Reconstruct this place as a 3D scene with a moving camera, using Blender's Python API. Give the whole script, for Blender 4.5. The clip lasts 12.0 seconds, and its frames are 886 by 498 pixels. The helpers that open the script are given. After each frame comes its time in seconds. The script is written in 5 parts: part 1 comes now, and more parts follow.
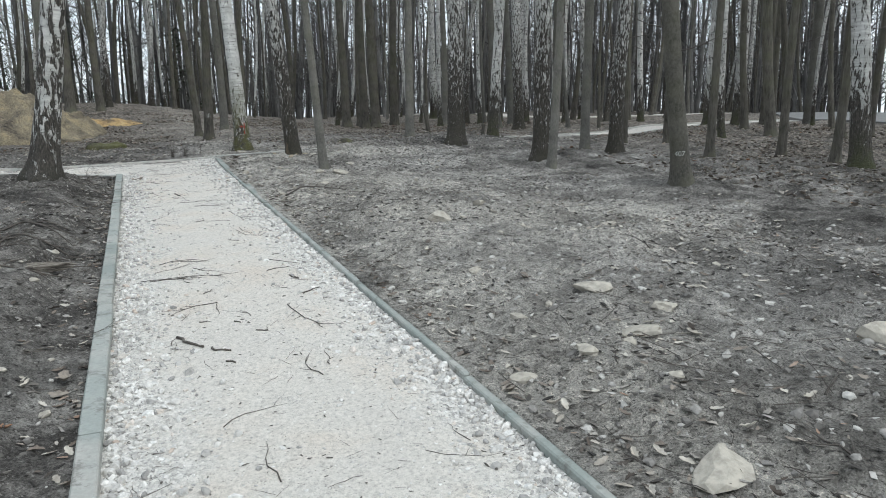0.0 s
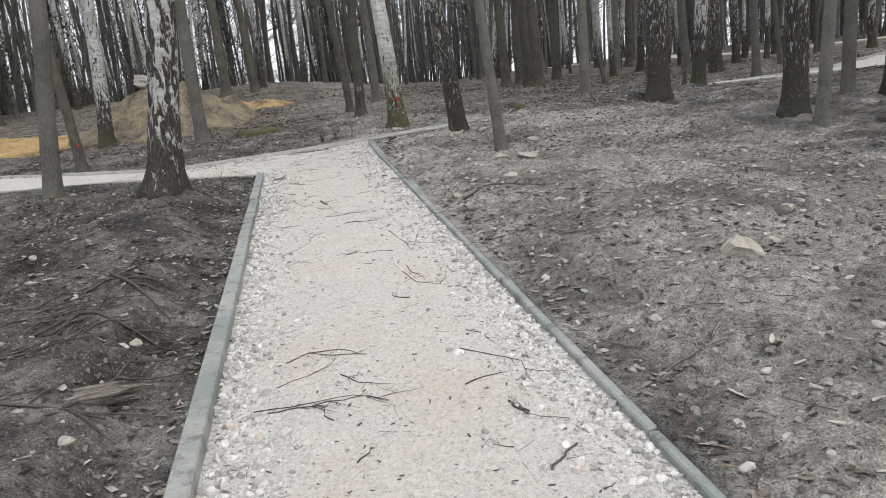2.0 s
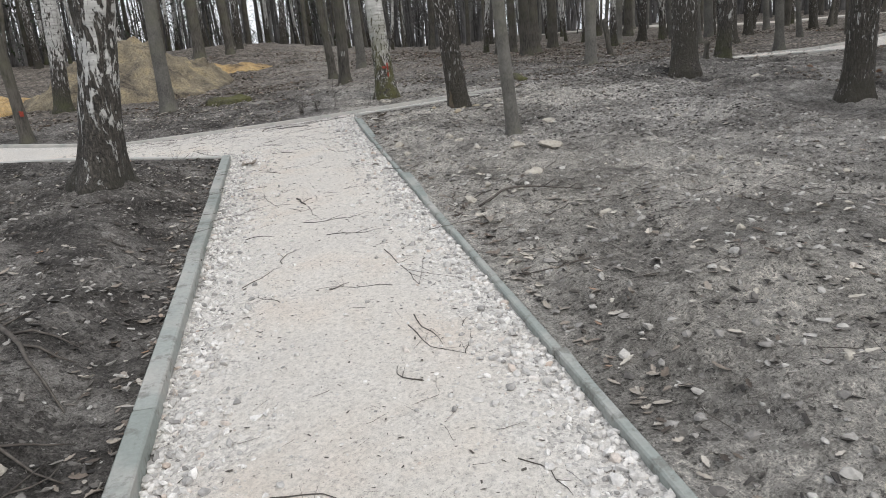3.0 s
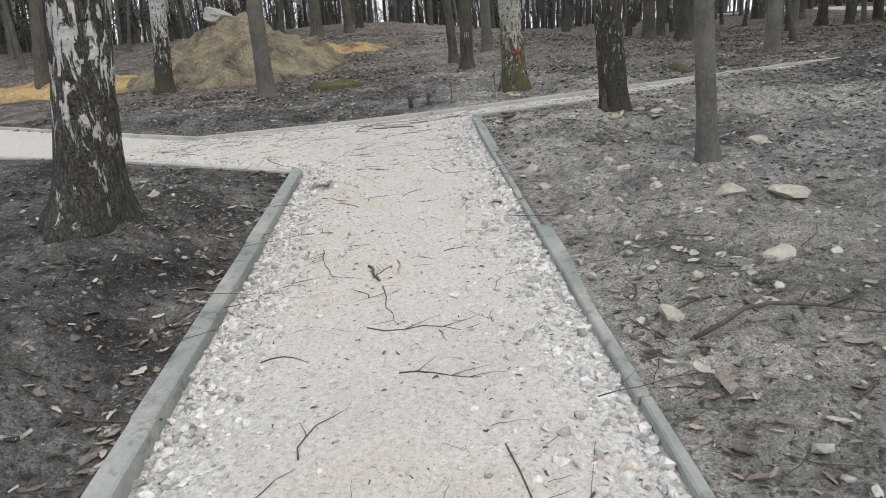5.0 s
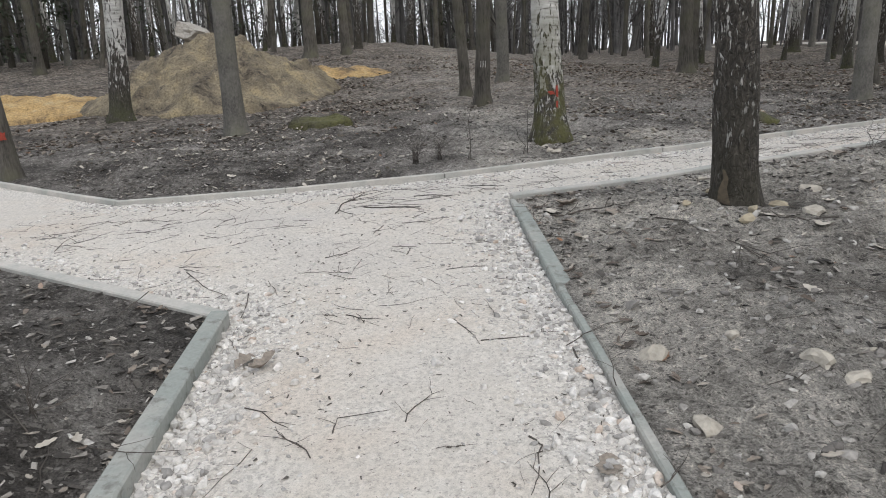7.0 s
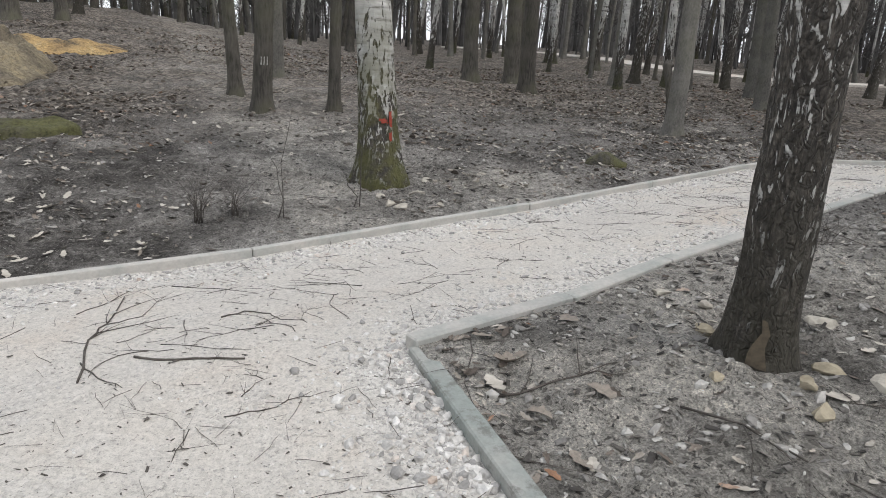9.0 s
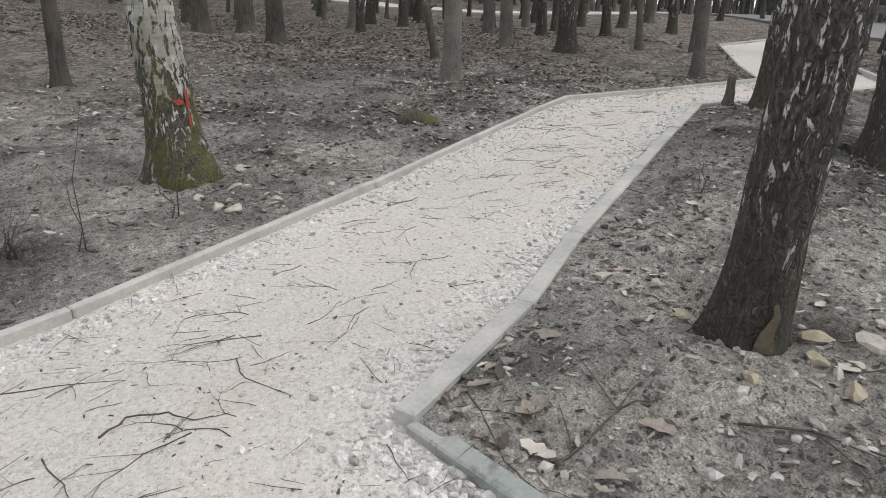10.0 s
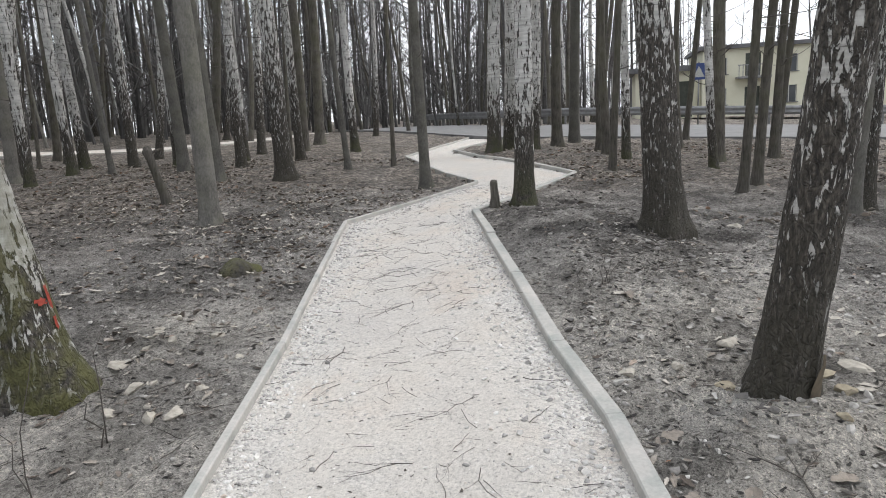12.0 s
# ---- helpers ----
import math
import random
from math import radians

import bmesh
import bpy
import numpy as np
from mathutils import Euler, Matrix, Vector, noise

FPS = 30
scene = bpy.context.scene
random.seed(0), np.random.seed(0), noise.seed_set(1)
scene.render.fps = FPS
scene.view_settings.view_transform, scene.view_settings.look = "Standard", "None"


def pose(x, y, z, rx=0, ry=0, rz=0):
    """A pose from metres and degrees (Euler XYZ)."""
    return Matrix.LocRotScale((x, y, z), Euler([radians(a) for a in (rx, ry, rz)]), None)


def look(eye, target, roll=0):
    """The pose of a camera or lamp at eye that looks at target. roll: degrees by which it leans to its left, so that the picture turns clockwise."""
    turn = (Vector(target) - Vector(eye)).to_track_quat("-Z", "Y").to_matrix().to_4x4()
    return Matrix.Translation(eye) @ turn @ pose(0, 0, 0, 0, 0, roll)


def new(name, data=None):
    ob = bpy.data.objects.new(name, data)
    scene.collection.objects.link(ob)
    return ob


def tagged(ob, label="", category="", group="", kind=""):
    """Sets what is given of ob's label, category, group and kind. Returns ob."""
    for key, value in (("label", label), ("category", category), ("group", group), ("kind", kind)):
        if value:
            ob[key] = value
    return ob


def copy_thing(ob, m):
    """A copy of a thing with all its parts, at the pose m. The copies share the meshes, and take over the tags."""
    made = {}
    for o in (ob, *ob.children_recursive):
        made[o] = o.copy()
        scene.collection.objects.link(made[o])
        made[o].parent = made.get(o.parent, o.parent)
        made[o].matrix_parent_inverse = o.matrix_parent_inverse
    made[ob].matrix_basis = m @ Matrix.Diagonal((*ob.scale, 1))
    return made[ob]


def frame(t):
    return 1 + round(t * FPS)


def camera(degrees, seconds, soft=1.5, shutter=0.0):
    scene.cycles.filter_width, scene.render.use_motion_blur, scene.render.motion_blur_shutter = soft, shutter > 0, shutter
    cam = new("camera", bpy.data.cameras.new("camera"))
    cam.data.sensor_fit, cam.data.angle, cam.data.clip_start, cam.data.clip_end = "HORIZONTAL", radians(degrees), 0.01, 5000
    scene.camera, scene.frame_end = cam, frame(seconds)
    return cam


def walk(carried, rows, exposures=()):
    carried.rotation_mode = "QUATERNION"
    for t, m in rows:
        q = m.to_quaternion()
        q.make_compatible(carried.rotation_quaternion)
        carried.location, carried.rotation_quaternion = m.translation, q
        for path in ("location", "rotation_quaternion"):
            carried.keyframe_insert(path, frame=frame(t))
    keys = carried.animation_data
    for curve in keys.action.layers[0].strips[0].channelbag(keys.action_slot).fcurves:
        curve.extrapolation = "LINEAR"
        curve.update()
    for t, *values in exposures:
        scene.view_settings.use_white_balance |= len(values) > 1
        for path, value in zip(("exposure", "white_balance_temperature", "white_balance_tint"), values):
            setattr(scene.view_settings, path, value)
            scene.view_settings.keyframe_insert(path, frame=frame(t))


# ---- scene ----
cam = camera(64.9, 12.0, soft=0.95)
PATH = [
    (0, (-0.094, 0.116, 1.615), (0.68, 1.9, 1.145), -1.0),
    (0.5, (-0.043, 0.751, 1.608), (0.485, 2.62, 1.132), -2.4),
    (1, (0.103, 1.561, 1.618), (0.455, 3.44, 1.028), -6.6),
    (1.5, (0.107, 2.361, 1.613), (0.442, 4.241, 1.02), -4.3),
    (2, (0.267, 3.156, 1.609), (0.608, 5.046, 1.048), -7.0),
    (2.5, (0.344, 3.969, 1.565), (0.706, 5.825, 0.913), -5.8),
    (3, (0.375, 4.758, 1.608), (0.753, 6.609, 0.951), -5.7),
    (3.2, (0.398, 5.098, 1.603), (0.708, 6.979, 0.998), -5.3),
    (4.8, (0.637, 7.183, 1.472), (0.698, 9.06, 0.787), -5.3),
    (5, (0.7, 7.439, 1.466), (0.752, 9.321, 0.793), -5.3),
    (5.2, (0.747, 7.696, 1.471), (0.968, 9.555, 0.767), -2.8),
    (5.5, (0.648, 8.192, 1.533), (0.876, 10.052, 0.834), -4.2),
    (6, (0.641, 8.936, 1.523), (0.674, 10.822, 0.857), -4.9),
    (6.5, (0.666, 9.766, 1.481), (0.718, 11.644, 0.795), -2.6),
    (7, (0.673, 10.452, 1.495), (0.742, 12.351, 0.871), -3.5),
    (7.2, (0.745, 10.819, 1.527), (0.761, 12.703, 0.857), -3.4),
    (8.8, (0.434, 12.9, 1.69), (0.972, 14.693, 0.985), 1.7),
    (9, (0.333, 13.124, 1.659), (1.106, 14.842, 0.987), 3.4),
    (9.5, (0.055, 13.75, 1.704), (1.147, 15.244, 0.942), 2.2),
    (10, (-0.045, 14.412, 1.693), (1.314, 15.65, 0.906), 2.7),
    (10.5, (-0.267, 14.981, 1.723), (1.409, 15.827, 1.036), 2.7),
    (11, (-0.478, 15.487, 1.808), (1.297, 16.23, 1.264), -1.7),
    (11.5, (-0.618, 15.915, 1.842), (1.23, 16.505, 1.356), -0.6),
    (12, (-0.904, 16.277, 1.784), (0.99, 16.721, 1.323), -0.9),
]
# the path is given in the plane of the slope, which rises to the north and east
SLOPE_X, SLOPE_Y = 0.035, 0.045
UPHILL = Vector((SLOPE_X, SLOPE_Y, 1)).rotation_difference(Vector((0, 0, 1))).to_matrix().to_4x4()
walk(cam, [(t, UPHILL @ look(eye, target, roll)) for t, eye, target, roll in PATH], [(0, 0.22, 6150, 4), (0.5, 0.22, 6300, 7), (2.5, 0.22, 6500, 10), (7.2, 0.2, 6500, 10), (9.3, 0.35, 6520, 10), (10.2, 0.37, 6620, 10), (11.1, 0.42, 6560, 10), (12, 0.54, 6500, 10)])

# ---- light ----
world = bpy.data.worlds.new("overcast_sky")
scene.world = world
world.use_nodes = True
wt = world.node_tree
wt.nodes.clear()
SUN_ELEV, SUN_ROT = radians(48), radians(150)
w_out = wt.nodes.new("ShaderNodeOutputWorld")
w_bg = wt.nodes.new("ShaderNodeBackground")
w_sky = wt.nodes.new("ShaderNodeTexSky")
w_sky.sky_type, w_sky.sun_disc = "NISHITA", False
w_sky.sun_elevation, w_sky.sun_rotation = SUN_ELEV, SUN_ROT
w_sky.dust_density = 3.0
w_noise = wt.nodes.new("ShaderNodeTexNoise")
w_noise.inputs["Scale"].default_value = 3.0
w_noise.inputs["Detail"].default_value = 6.0
w_ramp = wt.nodes.new("ShaderNodeValToRGB")
w_ramp.color_ramp.elements[0].position, w_ramp.color_ramp.elements[0].color = 0.32, (0.62, 0.62, 0.62, 1)
w_ramp.color_ramp.elements[1].position, w_ramp.color_ramp.elements[1].color = 0.62, (0.95, 0.95, 0.95, 1)
w_mix = wt.nodes.new("ShaderNodeMix")
w_mix.data_type = "RGBA"
w_mix.inputs["B"].default_value = (8.6, 8.9, 9.4, 1)   # cloud cover
wt.links.new(w_noise.outputs["Fac"], w_ramp.inputs["Fac"])
wt.links.new(w_ramp.outputs["Color"], w_mix.inputs["Factor"])
wt.links.new(w_sky.outputs["Color"], w_mix.inputs["A"])
wt.links.new(w_mix.outputs["Result"], w_bg.inputs["Color"])
w_bg.inputs["Strength"].default_value = 0.12
wt.links.new(w_bg.outputs["Background"], w_out.inputs["Surface"])

sun_data = bpy.data.lights.new("sun", "SUN")
sun_data.energy, sun_data.angle, sun_data.color = 0.9, radians(25), (1.0, 0.96, 0.9)
sun_ob = new("sun", sun_data)
sun_ob.matrix_world = look((20, -25, 40), (0, 0, 0))


# ---- materials ----
def mat(name):
    m = bpy.data.materials.new(name)
    m.use_nodes = True
    return m, m.node_tree.nodes, m.node_tree.links, m.node_tree.nodes["Principled BSDF"]


def coords(n, l, scale=(1, 1, 1), space="Object"):
    tc, mp = n.new("ShaderNodeTexCoord"), n.new("ShaderNodeMapping")
    mp.inputs["Scale"].default_value = scale
    l.new(tc.outputs[space], mp.inputs["Vector"])
    return mp.outputs["Vector"]


def position(n, l):
    return n.new("ShaderNodeNewGeometry").outputs["Position"]


def noise_tex(n, l, vec, scale, detail=4.0, rough=0.55, distortion=0.0):
    t = n.new("ShaderNodeTexNoise")
    t.inputs["Scale"].default_value, t.inputs["Detail"].default_value = scale, detail
    t.inputs["Roughness"].default_value, t.inputs["Distortion"].default_value = rough, distortion
    l.new(vec, t.inputs["Vector"])
    return t.outputs["Fac"]


def ramp(n, l, fac, stops):
    r = n.new("ShaderNodeValToRGB")
    els = r.color_ramp.elements
    while len(els) < len(stops):
        els.new(0.5)
    for e, (p, c) in zip(els, stops):
        e.position, e.color = p, (*c, 1) if len(c) == 3 else c
    l.new(fac, r.inputs["Fac"])
    return r.outputs["Color"]


def mixc(n, l, fac, a, b, blend="MIX"):
    m = n.new("ShaderNodeMix")
    m.data_type, m.blend_type = "RGBA", blend
    for key, v in (("Factor", fac), ("A", a), ("B", b)):
        if isinstance(v, (int, float)):
            m.inputs[key].default_value = v
        elif isinstance(v, tuple):
            m.inputs[key].default_value = (*v, 1)
        else:
            l.new(v, m.inputs[key])
    return m.outputs["Result"]


def maths(n, l, op, a, b=0.0, clamp=False):
    m = n.new("ShaderNodeMath")
    m.operation, m.use_clamp = op, clamp
    for i, v in enumerate((a, b)):
        if isinstance(v, (int, float)):
            m.inputs[i].default_value = v
        else:
            l.new(v, m.inputs[i])
    return m.outputs["Value"]


def bump(n, l, bsdf, height, strength=0.5, distance=0.02):
    b = n.new("ShaderNodeBump")
    b.inputs["Strength"].default_value, b.inputs["Distance"].default_value = strength, distance
    l.new(height, b.inputs["Height"])
    l.new(b.outputs["Normal"], bsdf.inputs["Normal"])


def grey(v):
    return (v, v, v)


def soil_material():
    m, n, l, b = mat("forest_soil")
    p = position(n, l)
    big = noise_tex(n, l, p, 0.55, 6, 0.6, 0.6)
    mid = noise_tex(n, l, p, 1.6, 6, 0.6, 0.4)
    fine = noise_tex(n, l, p, 13, 9, 0.8)
    grit = noise_tex(n, l, p, 85, 3, 0.75)
    damp = ramp(n, l, mid, [(0.34, (0.06, 0.055, 0.051)), (0.45, (0.14, 0.131, 0.121)), (0.54, (0.245, 0.23, 0.213)), (0.63, (0.4, 0.38, 0.352))])
    ashy = ramp(n, l, big, [(0.36, grey(0.15)), (0.52, grey(1))])
    sep = n.new("ShaderNodeSeparateXYZ")
    l.new(p, sep.inputs[0])
    dusty = maths(n, l, "MULTIPLY", maths(n, l, "MULTIPLY", sep.outputs["X"], 0.6, True), maths(n, l, "ADD", 0.25, maths(n, l, "MULTIPLY", maths(n, l, "SUBTRACT", 7.0, sep.outputs["X"]), 0.4, True)), True)
    c = mixc(n, l, maths(n, l, "MULTIPLY", maths(n, l, "MULTIPLY", ashy, dusty), 0.78), damp, (0.42, 0.4, 0.373))
    apron = n.new("ShaderNodeVectorMath")
    apron.operation = "DISTANCE"
    l.new(p, apron.inputs[0])
    apron.inputs[1].default_value = (3.9, 15.3, 0.85)
    spill = maths(n, l, "SUBTRACT", 1.0, maths(n, l, "MULTIPLY", apron.outputs["Value"], 0.42), True)
    for centre, fade in (((2.6, 10.0, 0.4), 0.3), ((2.4, 15.0, 0.8), 0.36), ((2.4, 7.4, 0.4), 0.5), ((4.3, 6.3, 0.4), 0.45), ((3.7, 19.4, 0.9), 0.85), ((-0.3, 27.3, 1.3), 0.6), ((1.2, 29.5, 1.5), 0.6)):
        more = n.new("ShaderNodeVectorMath")
        more.operation = "DISTANCE"
        l.new(p, more.inputs[0])
        more.inputs[1].default_value = centre
        spill = maths(n, l, "MAXIMUM", spill, maths(n, l, "SUBTRACT", 1.0, maths(n, l, "MULTIPLY", more.outputs["Value"], fade), True))
    # dug earth thrown out along the east boards
    strew = maths(n, l, "MULTIPLY", maths(n, l, "MULTIPLY", maths(n, l, "SUBTRACT", 3.8, sep.outputs["X"]), 0.6, True), maths(n, l, "MULTIPLY", maths(n, l, "SUBTRACT", sep.outputs["X"], 1.2), 3.0, True))
    spill = maths(n, l, "MAXIMUM", spill, maths(n, l, "MULTIPLY", strew, 0.62))
    spill = maths(n, l, "MULTIPLY", spill, ramp(n, l, mid, [(0.32, grey(0.3)), (0.48, grey(1))]))
    c = mixc(n, l, maths(n, l, "MULTIPLY", spill, 0.9), c, (0.5, 0.47, 0.42))
    humus = maths(n, l, "MULTIPLY", maths(n, l, "MULTIPLY", maths(n, l, "SUBTRACT", 0.4, sep.outputs["X"]), 1.2, True), maths(n, l, "MULTIPLY", maths(n, l, "SUBTRACT", sep.outputs["Y"], 3.0), 0.14, True))
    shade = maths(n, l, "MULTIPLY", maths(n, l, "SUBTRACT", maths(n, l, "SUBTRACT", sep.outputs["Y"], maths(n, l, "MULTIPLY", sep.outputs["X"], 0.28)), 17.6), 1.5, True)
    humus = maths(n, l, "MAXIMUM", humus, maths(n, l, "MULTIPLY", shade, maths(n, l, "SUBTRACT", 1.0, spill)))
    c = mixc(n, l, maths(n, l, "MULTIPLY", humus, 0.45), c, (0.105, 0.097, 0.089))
    crumbs = ramp(n, l, fine, [(0.33, grey(0.3)), (0.45, grey(0.82)), (0.56, grey(1.2)), (0.68, grey(1.75))])
    c = mixc(n, l, 1.0, c, crumbs, "MULTIPLY")
    specks = ramp(n, l, grit, [(0.3, grey(0.4)), (0.5, grey(1.0)), (0.68, grey(1.6))])
    c = mixc(n, l, 1.0, c, specks, "MULTIPLY")
    for size, pale, dim in ((30.0, 0.86, 0.1), (64.0, 0.82, 0.15)):
        bit = n.new("ShaderNodeTexVoronoi")
        bit.inputs["Scale"].default_value = size
        warp = n.new("ShaderNodeVectorMath")
        l.new(p, warp.inputs[0])
        shove = n.new("ShaderNodeVectorMath")
        shove.operation = "SCALE"
        shove.inputs["Scale"].default_value = 0.05
        swirl = n.new("ShaderNodeTexNoise")
        swirl.inputs["Scale"].default_value = size * 0.7
        l.new(p, swirl.inputs["Vector"])
        l.new(swirl.outputs["Color"], shove.inputs[0])
        l.new(shove.outputs[0], warp.inputs[1])
        l.new(warp.outputs[0], bit.inputs["Vector"])
        near = ramp(n, l, bit.outputs["Distance"], [(0.35, grey(1)), (0.55, grey(0))])
        lone = n.new("ShaderNodeSeparateColor")
        l.new(bit.outputs["Color"], lone.inputs[0])
        light = maths(n, l, "MULTIPLY", maths(n, l, "GREATER_THAN", lone.outputs[0], pale), near)
        deep = maths(n, l, "MULTIPLY", maths(n, l, "LESS_THAN", lone.outputs[0], dim), near)
        c = mixc(n, l, maths(n, l, "MULTIPLY", light, 0.75), c, mixc(n, l, lone.outputs[1], (0.2, 0.185, 0.165), (0.5, 0.475, 0.44)))
        c = mixc(n, l, maths(n, l, "MULTIPLY", deep, 0.7), c, (0.06, 0.055, 0.05))
    # worn pale spots and damp dark ones, half a metre to two metres wide
    spots = noise_tex(n, l, p, 1.05, 4, 0.62, 0.5)
    c = mixc(n, l, 1.0, c, ramp(n, l, spots, [(0.36, grey(0.6)), (0.5, grey(0.98)), (0.62, grey(1.28))]), "MULTIPLY")
    # fallen-leaf carpet deeper in the wood
    far = maths(n, l, "MULTIPLY", maths(n, l, "SUBTRACT", sep.outputs["Y"], 21.5), 0.22, True)
    east = maths(n, l, "MULTIPLY", maths(n, l, "SUBTRACT", sep.outputs["X"], 9.5), 0.3, True)
    leafy = maths(n, l, "MAXIMUM", far, east)
    vor = n.new("ShaderNodeTexVoronoi")
    vor.inputs["Scale"].default_value = 15.0
    vor.inputs["Randomness"].default_value = 1.0
    l.new(p, vor.inputs["Vector"])
    flakes = ramp(n, l, vor.outputs["Color"], [(0.3, (0.06, 0.05, 0.041)), (0.5, (0.15, 0.123, 0.099)), (0.72, (0.38, 0.33, 0.276))])
    patch = ramp(n, l, mid, [(0.36, grey(0.25)), (0.55, grey(1.0))])
    c = mixc(n, l, maths(n, l, "MULTIPLY", leafy, maths(n, l, "MULTIPLY", patch, 0.72)), c, flakes)
    l.new(c, b.inputs["Base Color"])
    b.inputs["Roughness"].default_value = 0.95
    b.inputs["Specular IOR Level"].default_value = 0.15
    h = maths(n, l, "ADD", maths(n, l, "MULTIPLY", fine, 1.0), maths(n, l, "MULTIPLY", grit, 0.35))
    bump(n, l, b, h, 1.0, 0.06)
    return m


def gravel_material():
    """Trodden limestone dust with grit; coarser and whiter towards the edge boards."""
    m, n, l, b = mat("crushed_limestone")
    p = position(n, l)
    rim = n.new("ShaderNodeAttribute")
    rim.attribute_name = "rim"
    big = noise_tex(n, l, p, 0.9, 5, 0.6, 0.3)
    mid = noise_tex(n, l, p, 3.2, 7, 0.7)
    grit = noise_tex(n, l, p, 42, 6, 0.75)
    sand = noise_tex(n, l, p, 150, 3, 0.7)
    chip = n.new("ShaderNodeTexVoronoi")
    chip.inputs["Scale"].default_value = 62.0
    l.new(p, chip.inputs["Vector"])
    fleck = n.new("ShaderNodeTexVoronoi")
    fleck.inputs["Scale"].default_value = 34.0
    l.new(p, fleck.inputs["Vector"])
    c = ramp(n, l, big, [(0.34, (0.575, 0.545, 0.505)), (0.5, (0.615, 0.58, 0.53)), (0.66, (0.605, 0.545, 0.48))])
    coarse = maths(n, l, "ADD", rim.outputs["Fac"], maths(n, l, "MULTIPLY", maths(n, l, "SUBTRACT", mid, 0.52), 2.6), True)
    c = mixc(n, l, coarse, c, (0.605, 0.585, 0.555))
    chips = ramp(n, l, chip.outputs["Color"], [(0.15, grey(0.62)), (0.4, grey(0.95)), (0.8, grey(1.22))])
    c = mixc(n, l, maths(n, l, "ADD", 0.25, maths(n, l, "MULTIPLY", coarse, 0.7)), c, mixc(n, l, 1.0, c, chips, "MULTIPLY"))
    dots = ramp(n, l, maths(n, l, "ADD", fleck.outputs["Distance"], maths(n, l, "MULTIPLY", grit, 0.35)), [(0.27, grey(0.5)), (0.34, grey(1))])
    c = mixc(n, l, 0.75, c, dots, "MULTIPLY")
    c = mixc(n, l, 0.85, c, ramp(n, l, grit, [(0.3, grey(0.45)), (0.45, grey(0.98)), (0.7, grey(1.14))]), "MULTIPLY")
    c = mixc(n, l, 0.8, c, ramp(n, l, sand, [(0.3, grey(0.62)), (0.46, grey(1.0)), (0.7, grey(1.12))]), "MULTIPLY")
    l.new(c, b.inputs["Base Color"])
    b.inputs["Roughness"].default_value = 0.95
    b.inputs["Specular IOR Level"].default_value = 0.2
    h = maths(n, l, "ADD", maths(n, l, "MULTIPLY", maths(n, l, "MULTIPLY", chip.outputs["Distance"], coarse), -0.9), maths(n, l, "MULTIPLY", grit, 0.9))
    bump(n, l, b, h, 0.8, 0.014)
    return m


def stone_material(name, stops, scale=9.0):
    m, n, l, b = mat(name)
    p = position(n, l)
    rnd = n.new("ShaderNodeNewGeometry").outputs["Random Per Island"]
    c = ramp(n, l, rnd, stops)
    f = noise_tex(n, l, p, scale * 4, 5, 0.65)
    c = mixc(n, l, 0.8, c, ramp(n, l, f, [(0.3, grey(0.6)), (0.6, grey(1.15))]), "MULTIPLY")
    l.new(c, b.inputs["Base Color"])
    b.inputs["Roughness"].default_value = 0.9
    bump(n, l, b, f, 0.5, 0.01)
    return m


def board_material():
    m, n, l, b = mat("weathered_green_board")
    p = position(n, l)
    rnd = n.new("ShaderNodeObjectInfo").outputs["Random"]
    dust = noise_tex(n, l, p, 2.2, 6, 0.6)
    fine = noise_tex(n, l, p, 45, 4, 0.6)
    c = mixc(n, l, rnd, (0.25, 0.278, 0.258), (0.33, 0.352, 0.332))
    c = mixc(n, l, ramp(n, l, dust, [(0.45, grey(0)), (0.68, grey(0.8))]), c, (0.45, 0.43, 0.4))
    stain = noise_tex(n, l, p, 9.0, 5, 0.7)
    c = mixc(n, l, ramp(n, l, stain, [(0.54, grey(0)), (0.64, grey(0.65))]), c, (0.14, 0.135, 0.12))
    c = mixc(n, l, 0.5, c, ramp(n, l, fine, [(0.3, grey(0.75)), (0.7, grey(1.15))]), "MULTIPLY")
    l.new(c, b.inputs["Base Color"])
    b.inputs["Roughness"].default_value = 0.8
    bump(n, l, b, fine, 0.25, 0.005)
    return m


def dusty_board_material():
    m, n, l, b = mat("dusty_pale_board")
    p = position(n, l)
    dust = noise_tex(n, l, p, 3.0, 6, 0.6)
    fine = noise_tex(n, l, p, 45, 4, 0.6)
    c = ramp(n, l, dust, [(0.35, (0.36, 0.37, 0.345)), (0.5, (0.46, 0.45, 0.42)), (0.7, (0.55, 0.52, 0.48))])
    c = mixc(n, l, 0.5, c, ramp(n, l, fine, [(0.3, grey(0.75)), (0.7, grey(1.15))]), "MULTIPLY")
    l.new(c, b.inputs["Base Color"])
    b.inputs["Roughness"].default_value = 0.85
    bump(n, l, b, fine, 0.25, 0.005)
    return m


